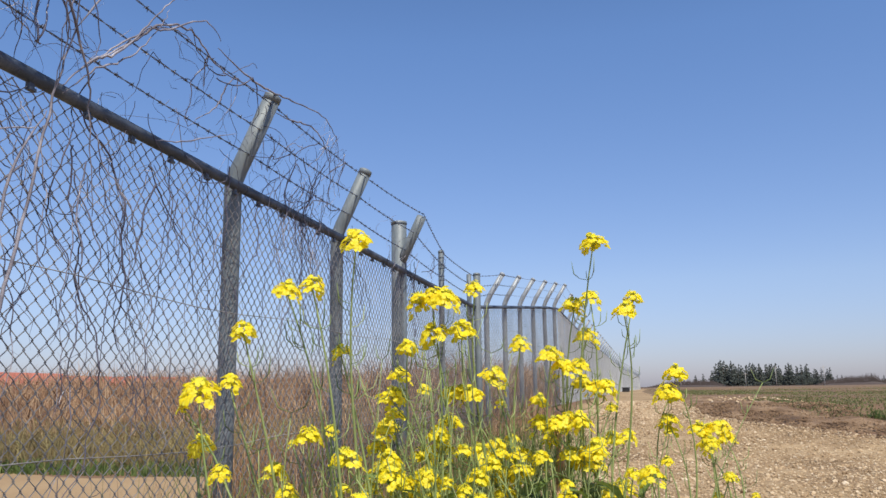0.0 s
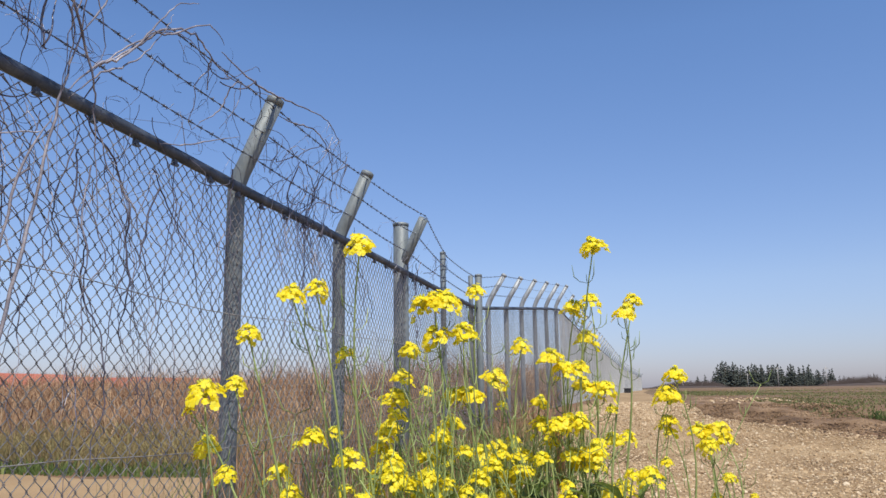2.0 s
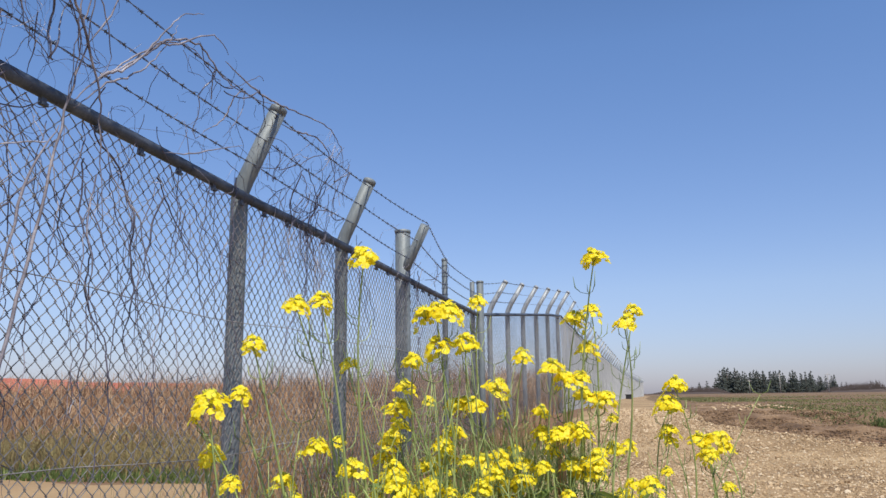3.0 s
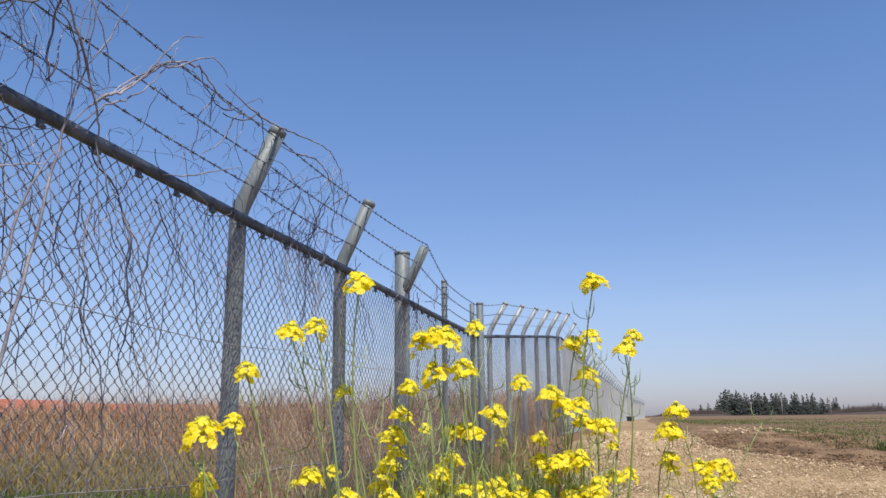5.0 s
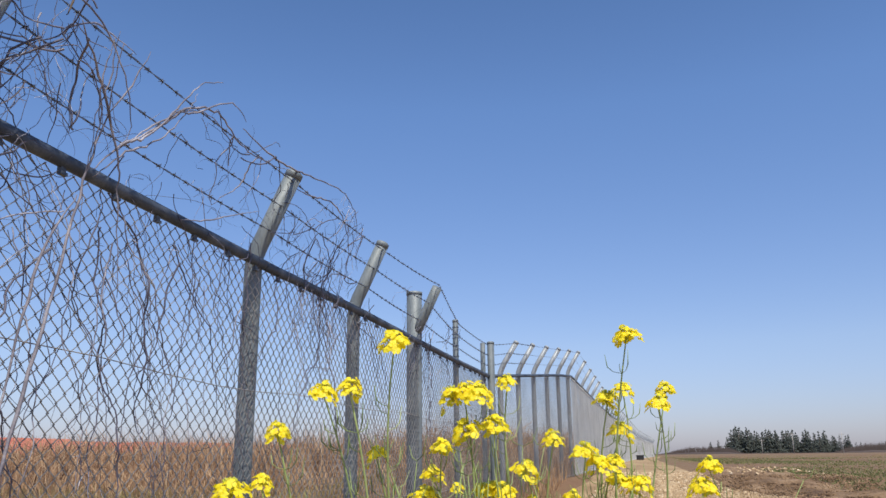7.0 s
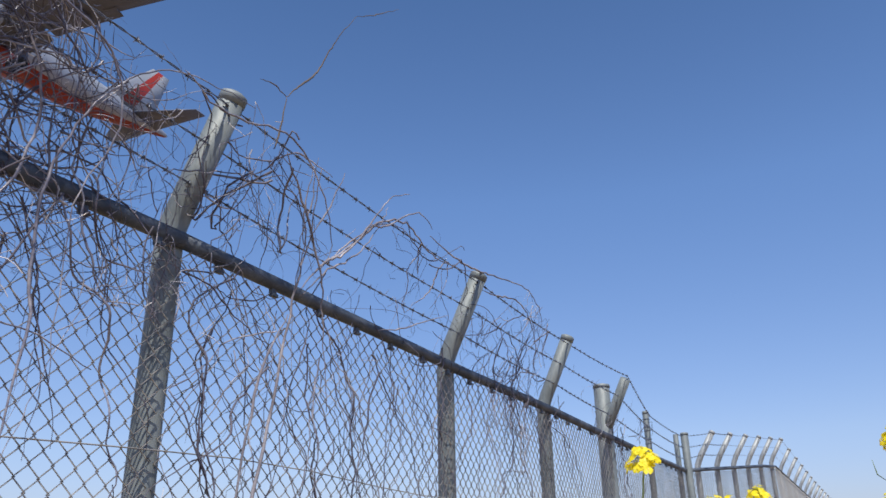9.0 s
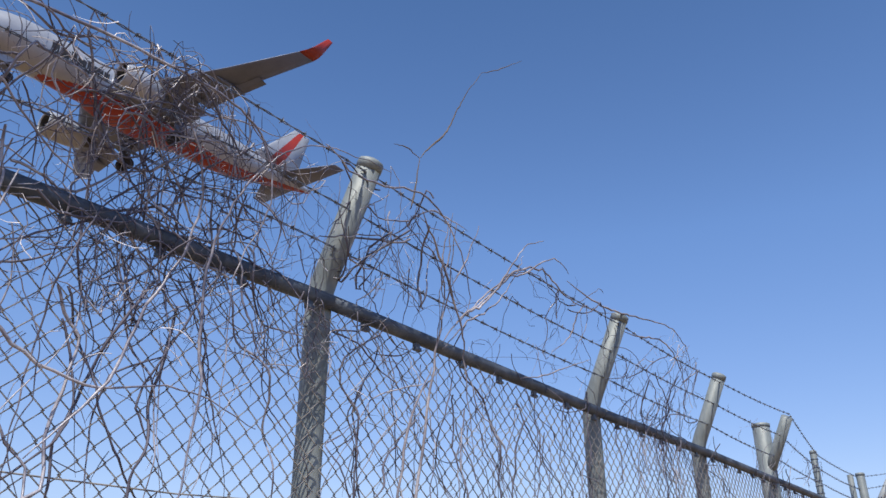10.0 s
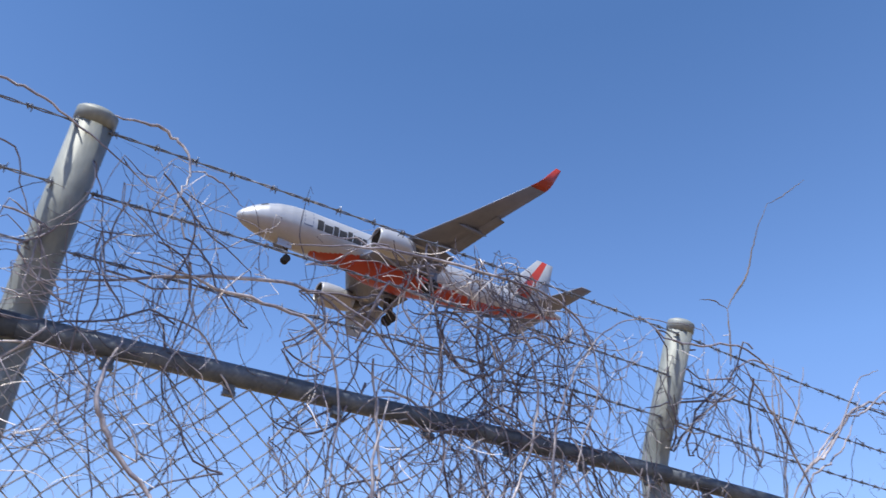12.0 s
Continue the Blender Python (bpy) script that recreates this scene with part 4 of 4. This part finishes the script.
tagged(new("loose_gravel", me), "pale angular gravel stones on the road", "gravel", kind="stuff")
# crumbled clods on the soil bank
cb = Buf()
for i in range(3200):
    y = 9.2 + 5.5 * rng.uniform()
    x = road_right(y) + 2.3 * rng.uniform()
    s = 0.02 * rng.uniform(0.4, 1.5)
    q = OCT * rng.uniform(0.65, 1.25, (10, 1)) * s
    cb.add([(x + a, y + b3, gz(x, y) + 0.035 + c * 0.8) for a, b3, c in q.tolist()], OF)
o = part("soil_clods", cb, M_clod, None, "", False)
tagged(o, "crumbled brown clods along the soil bank", "soil", kind="stuff")
# pale rubble in the field
rb2 = Buf()
for i in range(110):
    y = 14.5 + 6 * rng.uniform()
    x = road_right(y) + 0.5 + (1.5 * rng.uniform())
    s = 0.028 * rng.uniform(0.5, 1.5)
    q = OCT * rng.uniform(0.65, 1.25, (10, 1)) * s
    rb2.add([(x + a, y + b3, gz(x, y) + 0.05 + c * 0.8) for a, b3, c in q.tolist()], OF)
o = part("field_rubble", rb2, M_stone, None, "", False)
tagged(o, "pale broken rubble lying in the field", "rubble", kind="stuff")

# ---- far things ----
bankw = thing("orange_sheeting", "long low bank covered with orange-red sheeting", "sheeting", (-26, 60, 0), kind="structure")
for i in range(30):
    b = Buf()
    y0, y1 = -52.5 + i * 5.0, -47.54 + i * 5.0
    k = 0.05 * math.sin(i * 2.1)
    loft_pts = [[(1.6, y, 0.0), (1.5, y, 0.35), (0.4, y, 1.42 + k), (0.0, y, 1.75 + k), (-0.4, y, 1.72 + k), (-1.6, y, 0.0)] for y in (y0, y1)]
    b.add(loft_pts[0] + loft_pts[1], [(j, j + 1, j + 7, j + 6) for j in range(5)] + [(0, 1, 2, 3, 4, 5), (11, 10, 9, 8, 7, 6)])
    part("sheet", b, M_orange_wall, bankw, smooth=False)

far_box = thing("drain_box", "small dark box at the foot of the far fence", "box", (-0.25, 55, gz(-0.25, 55)))
b = Buf()
b.box((0, 0, 0.14), (0.24, 0.3, 0.16))
b.box((0, 0, 0.31), (0.27, 0.33, 0.02))
part("casing", b, M_black, far_box, smooth=False)


def conifer(seed, h):
    rng = random.Random(seed)
    t = thing("conifer_tree", "dark green conifer in the distant tree line", "tree", (0, -50, 0), group="distant trees")
    b = Buf()
    b.tube([(0, 0, -0.3), (0.1, 0, h * 0.5), (0, 0.1, h * 0.96)], [h * 0.022, h * 0.015, h * 0.004], 6)
    part("trunk", b, M_bark, t)
    c = Buf()
    lean = rng.uniform(0.17, 0.28)
    tiers = rng.randint(9, 12)
    for k in range(tiers):
        u = k / (tiers - 1)
        z0 = h * (0.10 + 0.86 * u)
        reach = h * lean * ((1.02 - u) ** 0.75 + 0.06) * rng.uniform(0.8, 1.12)
        for i in range(22 if u < 0.75 else 9):
            a = rng.uniform(0, 6.28)
            rad = reach * rng.uniform(0.25, 1.05)
            p = Vector((rad * math.cos(a), rad * math.sin(a), z0 - rad * rng.uniform(0.15, 0.5) + rng.gauss(0, 0.02) * h))
            s = h * rng.uniform(0.028, 0.055) * (1.2 - u * 0.6)
            d = Vector((math.cos(a), math.sin(a), rng.uniform(-0.6, 0.2))).normalized()
            e = d.cross(Vector((rng.uniform(-1, 1), rng.uniform(-1, 1), 1))).normalized()
            f = d.cross(e)
            c.add([tuple(p - d * s), tuple(p + e * s * 0.7), tuple(p + d * s * 1.2), tuple(p - e * s * 0.7), tuple(p + f * s * 0.7), tuple(p - f * s * 0.6)], [(0, 1, 4), (1, 2, 4), (2, 3, 4), (3, 0, 4), (1, 0, 5), (2, 1, 5), (3, 2, 5), (0, 3, 5)])
    c.tube([(0, 0, h * 0.92), (0, 0, h * 1.03)], [h * 0.012, h * 0.003], 5)
    part("crown", c, M_conifer, t, smooth=False)
    return t


protos = [conifer(i, 10.0) for i in range(5)]
rng2 = random.Random(4)
made = 0
x = 41.0
while x < 150:
    tall = 12.6 + 2.2 * math.exp(-((x - 60) / 8) ** 2) - 2.4 * smooth01((x - 90) / 24) + 1.5 * noise.noise((x * 0.22, 2.2, 0))
    src = protos[rng2.randrange(5)]
    h = max(3.2, tall * rng2.uniform(0.72, 1.12) * (0.72 if x < 49 else 1.0)) / 10
    if x > 113:
        h *= 0.62
    y = 505 + rng2.uniform(-22, 22)
    if made < 5:
        src = protos[made]
        src.location, src.rotation_euler, src.scale = (x, y, -0.7), (0, 0, rng2.uniform(0, 6.28)), (h * 1.25, h * 1.25, h * 1.06)
    else:
        o = copy_thing(src, pose(0, 0, 0))
        o.location, o.rotation_euler, o.scale = (x, y, -0.7), (0, 0, rng2.uniform(0, 6.28)), (h * 1.25, h * 1.25, h * 1.06)
    made += 1
    x += rng2.uniform(0.9, 2.4) if x < 49 else (rng2.uniform(0.35, 0.95) if x < 113 else rng2.uniform(1.5, 5.0))
bb = Buf()


def brush_top(x):
    return 0.3 + 3.2 * (1 - smooth01((x - 44) / 12)) * smooth01((x - 8) / 20) + 0.3 * noise.noise((x * 0.7, 1, 0)) + 4.6 * smooth01((x - 100) / 12) * (0.8 + 0.6 * noise.noise((x * 0.13, 5, 0)))


xs = [2 + 0.5 * i for i in range(410)]
for row in range(3):
    k = len(bb.v)
    for x in xs:
        h = brush_top(x) * (0.34 + 0.08 * row)
        y = 462 + row * 8
        bb.v += [(x, y - 3, 0.0), (x, y - 1.2, 0.3 + h * 0.7), (x, y, 0.3 + h)]
    bb.f += [(k + 3 * i + j, k + 3 * i + 3 + j, k + 3 * i + 4 + j, k + 3 * i + 1 + j) for i in range(len(xs) - 1) for j in (0, 1)]
for i in range(16000):
    x = 2 + 204 * rng2.random()
    y = 462 + 16 * rng2.random()
    z = 0.3 + brush_top(x) * rng2.uniform(0.1, 0.8)
    L, w, d = rng2.uniform(0.25, 0.75) * (0.4 + brush_top(x) * 0.8), rng2.uniform(0.04, 0.11), rng2.gauss(0, 0.5)
    k = len(bb.v)
    bb.v += [(x - w, y, z), (x + w, y, z), (x + d, y + 0.2, z + L)]
    bb.f.append((k, k + 1, k + 2))
o = part("far_brush", bb, M_brush, None, "", False)
tagged(o, "grey-brown leafless brush under the distant trees", "brush", kind="stuff")


def utility_pole(x, y, h):
    t = thing("utility_pole", "pale utility pole beyond the field", "pole", (x, y, 0.3), group="distant poles")
    b = Buf()
    b.tube([(0, 0, -0.3), (0, 0, h)], [0.15, 0.11], 8)
    part("shaft", b, M_pole, t)
    b = Buf()
    b.box((0, 0, h - 0.7), (1.0, 0.08, 0.08))
    part("crossarm", b, M_pole, t, smooth=False)


for x, y, h in ((78.2, 350, 8.2), (61.5, 360, 8.6), (52.0, 380, 6.5)):
    utility_pole(x, y, h)

# ---- airliner on approach ----
plane = thing("airliner", "silver twin-engine airliner with orange belly, wheels down", "airplane", (-57.26, 14.13, 42.07))
plane.rotation_euler = (radians(0.96), radians(-0.25), radians(-179.06))


def loft(buf, rings, close=True):
    """Skins a row of rings of equal count."""
    k = len(buf.v)
    n = len(rings[0])
    for r in rings:
        buf.v += [tuple(p) for p in r]
    for i in range(len(rings) - 1):
        for j in range(n):
            m = (j + 1) % n
            buf.f.append((k + i * n + j, k + i * n + m, k + (i + 1) * n + m, k + (i + 1) * n + j))
    if close:
        buf.f.append(tuple(k + j for j in reversed(range(n))))
        buf.f.append(tuple(k + (len(rings) - 1) * n + j for j in range(n)))


STATIONS = [(0.0, 0.04, -0.62), (0.12, 0.3, -0.61), (0.4, 0.58, -0.57), (0.9, 0.9, -0.48), (1.6, 1.22, -0.36), (2.4, 1.5, -0.22), (3.4, 1.74, -0.10), (4.6, 1.90, -0.03), (6.0, 1.975, 0)]
STATIONS += [(6.0 + 1.0 * i, 1.975, 0) for i in range(1, 18)] + [(25, 1.93, 0.04), (27, 1.78, 0.17), (29, 1.56, 0.36), (31, 1.28, 0.58), (33, 0.98, 0.80), (35, 0.66, 1.0), (36.6, 0.38, 1.13), (37.3, 0.24, 1.18), (37.57, 0.1, 1.2)]


def hull(s):
    for (a, ra, ca), (b, rb_, cb) in zip(STATIONS, STATIONS[1:]):
        if s <= b:
            t = (s - a) / (b - a)
            return ra + (rb_ - ra) * t, ca + (cb - ca) * t
    return STATIONS[-1][1:]


b = Buf()
N = 88
SKIN = sorted(set([(s, *hull(s)) for s in np.linspace(0.0, 37.57, 180).tolist()] + STATIONS[:8]))
loft(b, [[Vector((r * math.cos(2 * math.pi * j / N), -s, c + r * 1.03 * math.sin(2 * math.pi * j / N))) for j in range(N)] for s, r, c in SKIN])
me = b.mesh("fuselage", M_silver)
me.materials.append(M_orange)
for f in me.polygons:
    q = f.center
    s = -q.y
    r, c = hull(s)
    low = (q.z - c) / max(r, 0.1)
    edge = -1.0 + 0.36 * smooth01((s - 7.0) / 6.0) - 0.16 * smooth01((s - 20) / 6)
    if s > 7.2 and low < edge:
        f.material_index = 1
part("fuselage", me, None, plane)
b = Buf()
loft(b, [[Vector((w * math.cos(2 * math.pi * j / 20), -s, z + h * math.sin(2 * math.pi * j / 20))) for j in range(20)] for s, w, h, z in ((10.6, 0.3, 0.15, -1.75), (12, 1.5, 0.5, -1.65), (14, 2.1, 0.75, -1.6), (18, 2.1, 0.75, -1.6), (20.5, 1.4, 0.45, -1.65), (22, 0.3, 0.15, -1.75))])
part("belly_fairing", b, M_orange, plane, "orange belly fairing")

FOIL = [(0, 0), (0.02, 0.03), (0.1, 0.062), (0.3, 0.078), (0.6, 0.055), (1, 0.004), (1, -0.004), (0.6, -0.030), (0.3, -0.045), (0.1, -0.038), (0.02, -0.02)]


def foil(span, le, chord, z, thick=1.0):
    return [Vector((span, -(le + u * chord), z + v * chord * thick)) for u, v in FOIL]


def upright(le, chord, z, thick):
    return [Vector((v * chord * thick, -(le + u * chord), z)) for u, v in FOIL]


for s in (-1, 1):
    b = Buf()
    loft(b, [foil(s * x, le, ch, z, th) for x, le, ch, z, th in ((0.8, 11.2, 7.2, -1.38, 1.0), (1.95, 11.9, 6.3, -1.30, 1.0), (6.4, 14.2, 3.9, -0.85, 0.95), (11.5, 16.8, 2.75, -0.20, 0.9), (16.9, 19.6, 1.6, 0.75, 0.9))])
    wing = part("wing", b, M_wing, plane)
    b = Buf()
    loft(b, [foil(s * 16.9, 19.6, 1.6, 0.75, 0.9), foil(s * 17.35, 19.95, 1.4, 0.95, 0.8), [Vector((s * (17.62 + v), -(20.5 + u * 1.1), 1.5)) for u, v in FOIL], [Vector((s * (17.85 + v * 0.6), -(21.7 + u * 0.6), 3.0)) for u, v in FOIL]])
    part("winglet", b, M_orange, wing, "orange upswept wing tip")
    for x, le in ((3.2, 17.6), (6.9, 17.6), (10.2, 18.3)):
        b = Buf()
        z = -1.25 + 0.112 * (x - 1.95)
        loft(b, [[Vector((s * x + w * math.cos(a), -(le + d), z - 0.28 - 0.05 * d + 1.3 * w * math.sin(a))) for a in np.linspace(0, 5.5, 8)] for d, w in ((-1.5, 0.04), (-0.6, 0.17), (0.6, 0.19), (1.5, 0.05))])
        part("flap_fairing", b, M_wing, wing)
    for x0, x1, le0, le1 in ((2.1, 6.2, 18.0, 17.9), (6.6, 12.6, 17.9, 19.35)):
        b = Buf()
        za, zb = -1.25 + 0.112 * (x0 - 1.95), -1.25 + 0.112 * (x1 - 1.95)
        dr = 0.5
        vs = []
        for x, le, z in ((x0, le0, za), (x1, le1, zb)):
            c = 1.15 if x < 6.5 else (1.0 if x < 8 else 0.75)
            vs.append([Vector((s * x, -(le - 0.12), z - 0.10)), Vector((s * x, -(le + 0.3 * c), z - 0.05 - 0.1)), Vector((s * x, -(le + c), z - dr * c * 0.9)), Vector((s * x, -(le + 0.3 * c), z - 0.28))])
        loft(b, vs)
        part("flap", b, M_wing, wing, smooth=False)
    # engine
    ex, ez = s * 5.75, -2.05
    b = Buf()
    loft(b, [[Vector((ex + r * math.cos(a), -d, ez + r * math.sin(a))) for a in np.linspace(0, 2 * math.pi, 29)[:-1]] for d, r in ((12.3, 0.86), (11.4, 0.9), (10.98, 0.96), (10.9, 1.02), (11.0, 1.1), (11.6, 1.2), (12.8, 1.2), (14.0, 1.05), (14.6, 0.92), (14.55, 0.86))], False)
    eng = part("engine", b, M_silver, plane)
    b = Buf()
    loft(b, [[Vector((ex + r * math.cos(a), -d, ez + r * math.sin(a))) for a in np.linspace(0, 2 * math.pi, 21)[:-1]] for d, r in ((11.55, 0.02), (11.75, 0.16), (12.0, 0.27), (12.05, 0.9), (12.2, 0.9))])
    part("fan", b, M_dark_metal, eng, "dark engine fan")
    b = Buf()
    loft(b, [[Vector((ex + r * math.cos(a), -d, ez + r * math.sin(a))) for a in np.linspace(0, 2 * math.pi, 29)[:-1]] for d, r in ((11.03, 0.935), (11.4, 0.885), (12.15, 0.845))], False)
    part("intake_liner", b, M_dark_metal, eng, "dark engine intake")
    b = Buf()
    loft(b, [[Vector((ex + r * math.cos(a), -d, ez + r * math.sin(a))) for a in np.linspace(0, 2 * math.pi, 21)[:-1]] for d, r in ((14.0, 0.85), (14.6, 0.62), (15.3, 0.45), (15.5, 0.2), (15.9, 0.05))])
    part("exhaust", b, M_dark_metal, eng)
    b = Buf()
    loft(b, [[Vector((ex + w, -d, z)) for w, z in ((-0.16, z0), (0.16, z0), (0.16, z1), (-0.16, z1))] for d, z0, z1 in ((11.6, -1.0, -0.86), (13.5, -1.2, -0.8), (16.5, -1.15, -0.9))])
    part("pylon", b, M_silver, eng, smooth=False)
    # tailplane
    b = Buf()
    loft(b, [foil(s * 0.4, 31.6, 4.0, 0.75, 0.9), foil(s * 6.22, 35.0, 1.45, 1.35, 0.9)])
    part("tailplane", b, M_wing, plane)
    # main wheels
    gx, gy = s * 3.8, -18.0
    b = Buf()
    b.tube([(gx, gy, -1.1), (gx, gy, -3.55)], 0.15, 10)
    b.tube([(gx - 0.55, gy, -3.6), (gx + 0.55, gy, -3.6)], 0.1, 8)
    b.tube([(gx, gy, -2.6), (gx - s * 1.4, gy, -1.5)], 0.08, 8)
    leg = part("main_gear", b, M_dark_metal, plane)
    b = Buf()
    b.box((gx + s * 0.32, gy, -2.0), (0.04, 0.55, 0.9))
    part("gear_door", b, M_wing, leg, smooth=False)
    for w in (-0.46, 0.46):
        b = Buf()
        b.tube([(gx + w - 0.2, gy, -3.6), (gx + w - 0.16, gy, -3.6), (gx + w + 0.16, gy, -3.6), (gx + w + 0.2, gy, -3.6)], [0.42, 0.57, 0.57, 0.42], 20)
        part("wheel", b, M_tyre, leg)
b = Buf()
loft(b, [upright(28.6, 6.6, 1.55, 0.55), upright(31.2, 4.7, 4.2, 0.5), upright(34.5, 2.3, 7.75, 0.45)])
me = b.mesh("fin", M_orange)
me.materials.append(M_silver)
for f in me.polygons:
    s = -f.center.y
    u = (s - 28.6 - (f.center.z - 1.55) * 0.95) / (6.6 - 0.69 * (f.center.z - 1.55))
    if not 0.28 < u < 0.66:
        f.material_index = 1
part("fin", me, None, plane, "silver tail fin with a broad orange band")
b = Buf()
b.tube([(0, -5.1, -1.5), (0, -5.1, -3.45)], 0.1, 10)
b.tube([(-0.3, -5.1, -3.5), (0.3, -5.1, -3.5)], 0.06, 8)
b.tube([(0, -5.1, -2.6), (0, -4.0, -1.75)], 0.06, 8)
leg = part("nose_gear", b, M_dark_metal, plane)
for w in (-0.24, 0.24):
    b = Buf()
    b.tube([(w - 0.11, -5.1, -3.5), (w - 0.08, -5.1, -3.5), (w + 0.08, -5.1, -3.5), (w + 0.11, -5.1, -3.5)], [0.28, 0.37, 0.37, 0.28], 18)
    part("wheel", b, M_tyre, leg)
for w in (-1, 1):
    b = Buf()
    b.box((w * 0.5, -4.6, -2.25), (0.03, 0.7, 0.35))
    part("gear_door", b, M_silver, leg, smooth=False)


def skin_patch(s0, s1, a0, a1, lift=0.012, n=5):
    """A patch that hugs the hull between two stations and two angles above the port side's middle."""
    b = Buf()
    for i in range(n):
        s = s0 + (s1 - s0) * i / (n - 1)
        r, c = hull(s)
        for j in range(n):
            a = radians(a0 + (a1 - a0) * j / (n - 1))
            b.v.append((-(r + lift) * math.cos(a), -s, c + (r * 1.03 + lift) * math.sin(a)))
    for i in range(n - 1):
        for j in range(n - 1):
            k = i * n + j
            b.f.append((k, k + 1, k + n + 1, k + n))
    return b


# the airline's name stands as plain dark blocks of its size
s = 6.9
for w, tall in ((0.62, 31), (0.84, 23), (0.5, 29), (0.76, 23), (0.5, 29), (0.84, 23), (0.5, 23)):
    part("name_block", skin_patch(s, s + w, -15, -15 + tall), M_black, plane, "plain dark lettering block")
    s += w + 0.09
part("tail_mark", skin_patch(30.2, 32.6, 10, 70), M_black, plane, "dark tail marking")
for a0, a1, s0, s1 in ((38, 58, 1.75, 2.35), (62, 84, 1.55, 2.1), (96, 118, 1.55, 2.1), (122, 142, 1.75, 2.35)):
    part("cockpit_window", skin_patch(s0, s1, a0, a1, 0.015), M_black, plane, "dark cockpit window")
part("door", skin_patch(5.6, 6.5, -14, 42, 0.012), M_wing, plane, "cabin door outline")
part("door_skin", skin_patch(5.68, 6.42, -11, 39, 0.02), M_silver, plane)
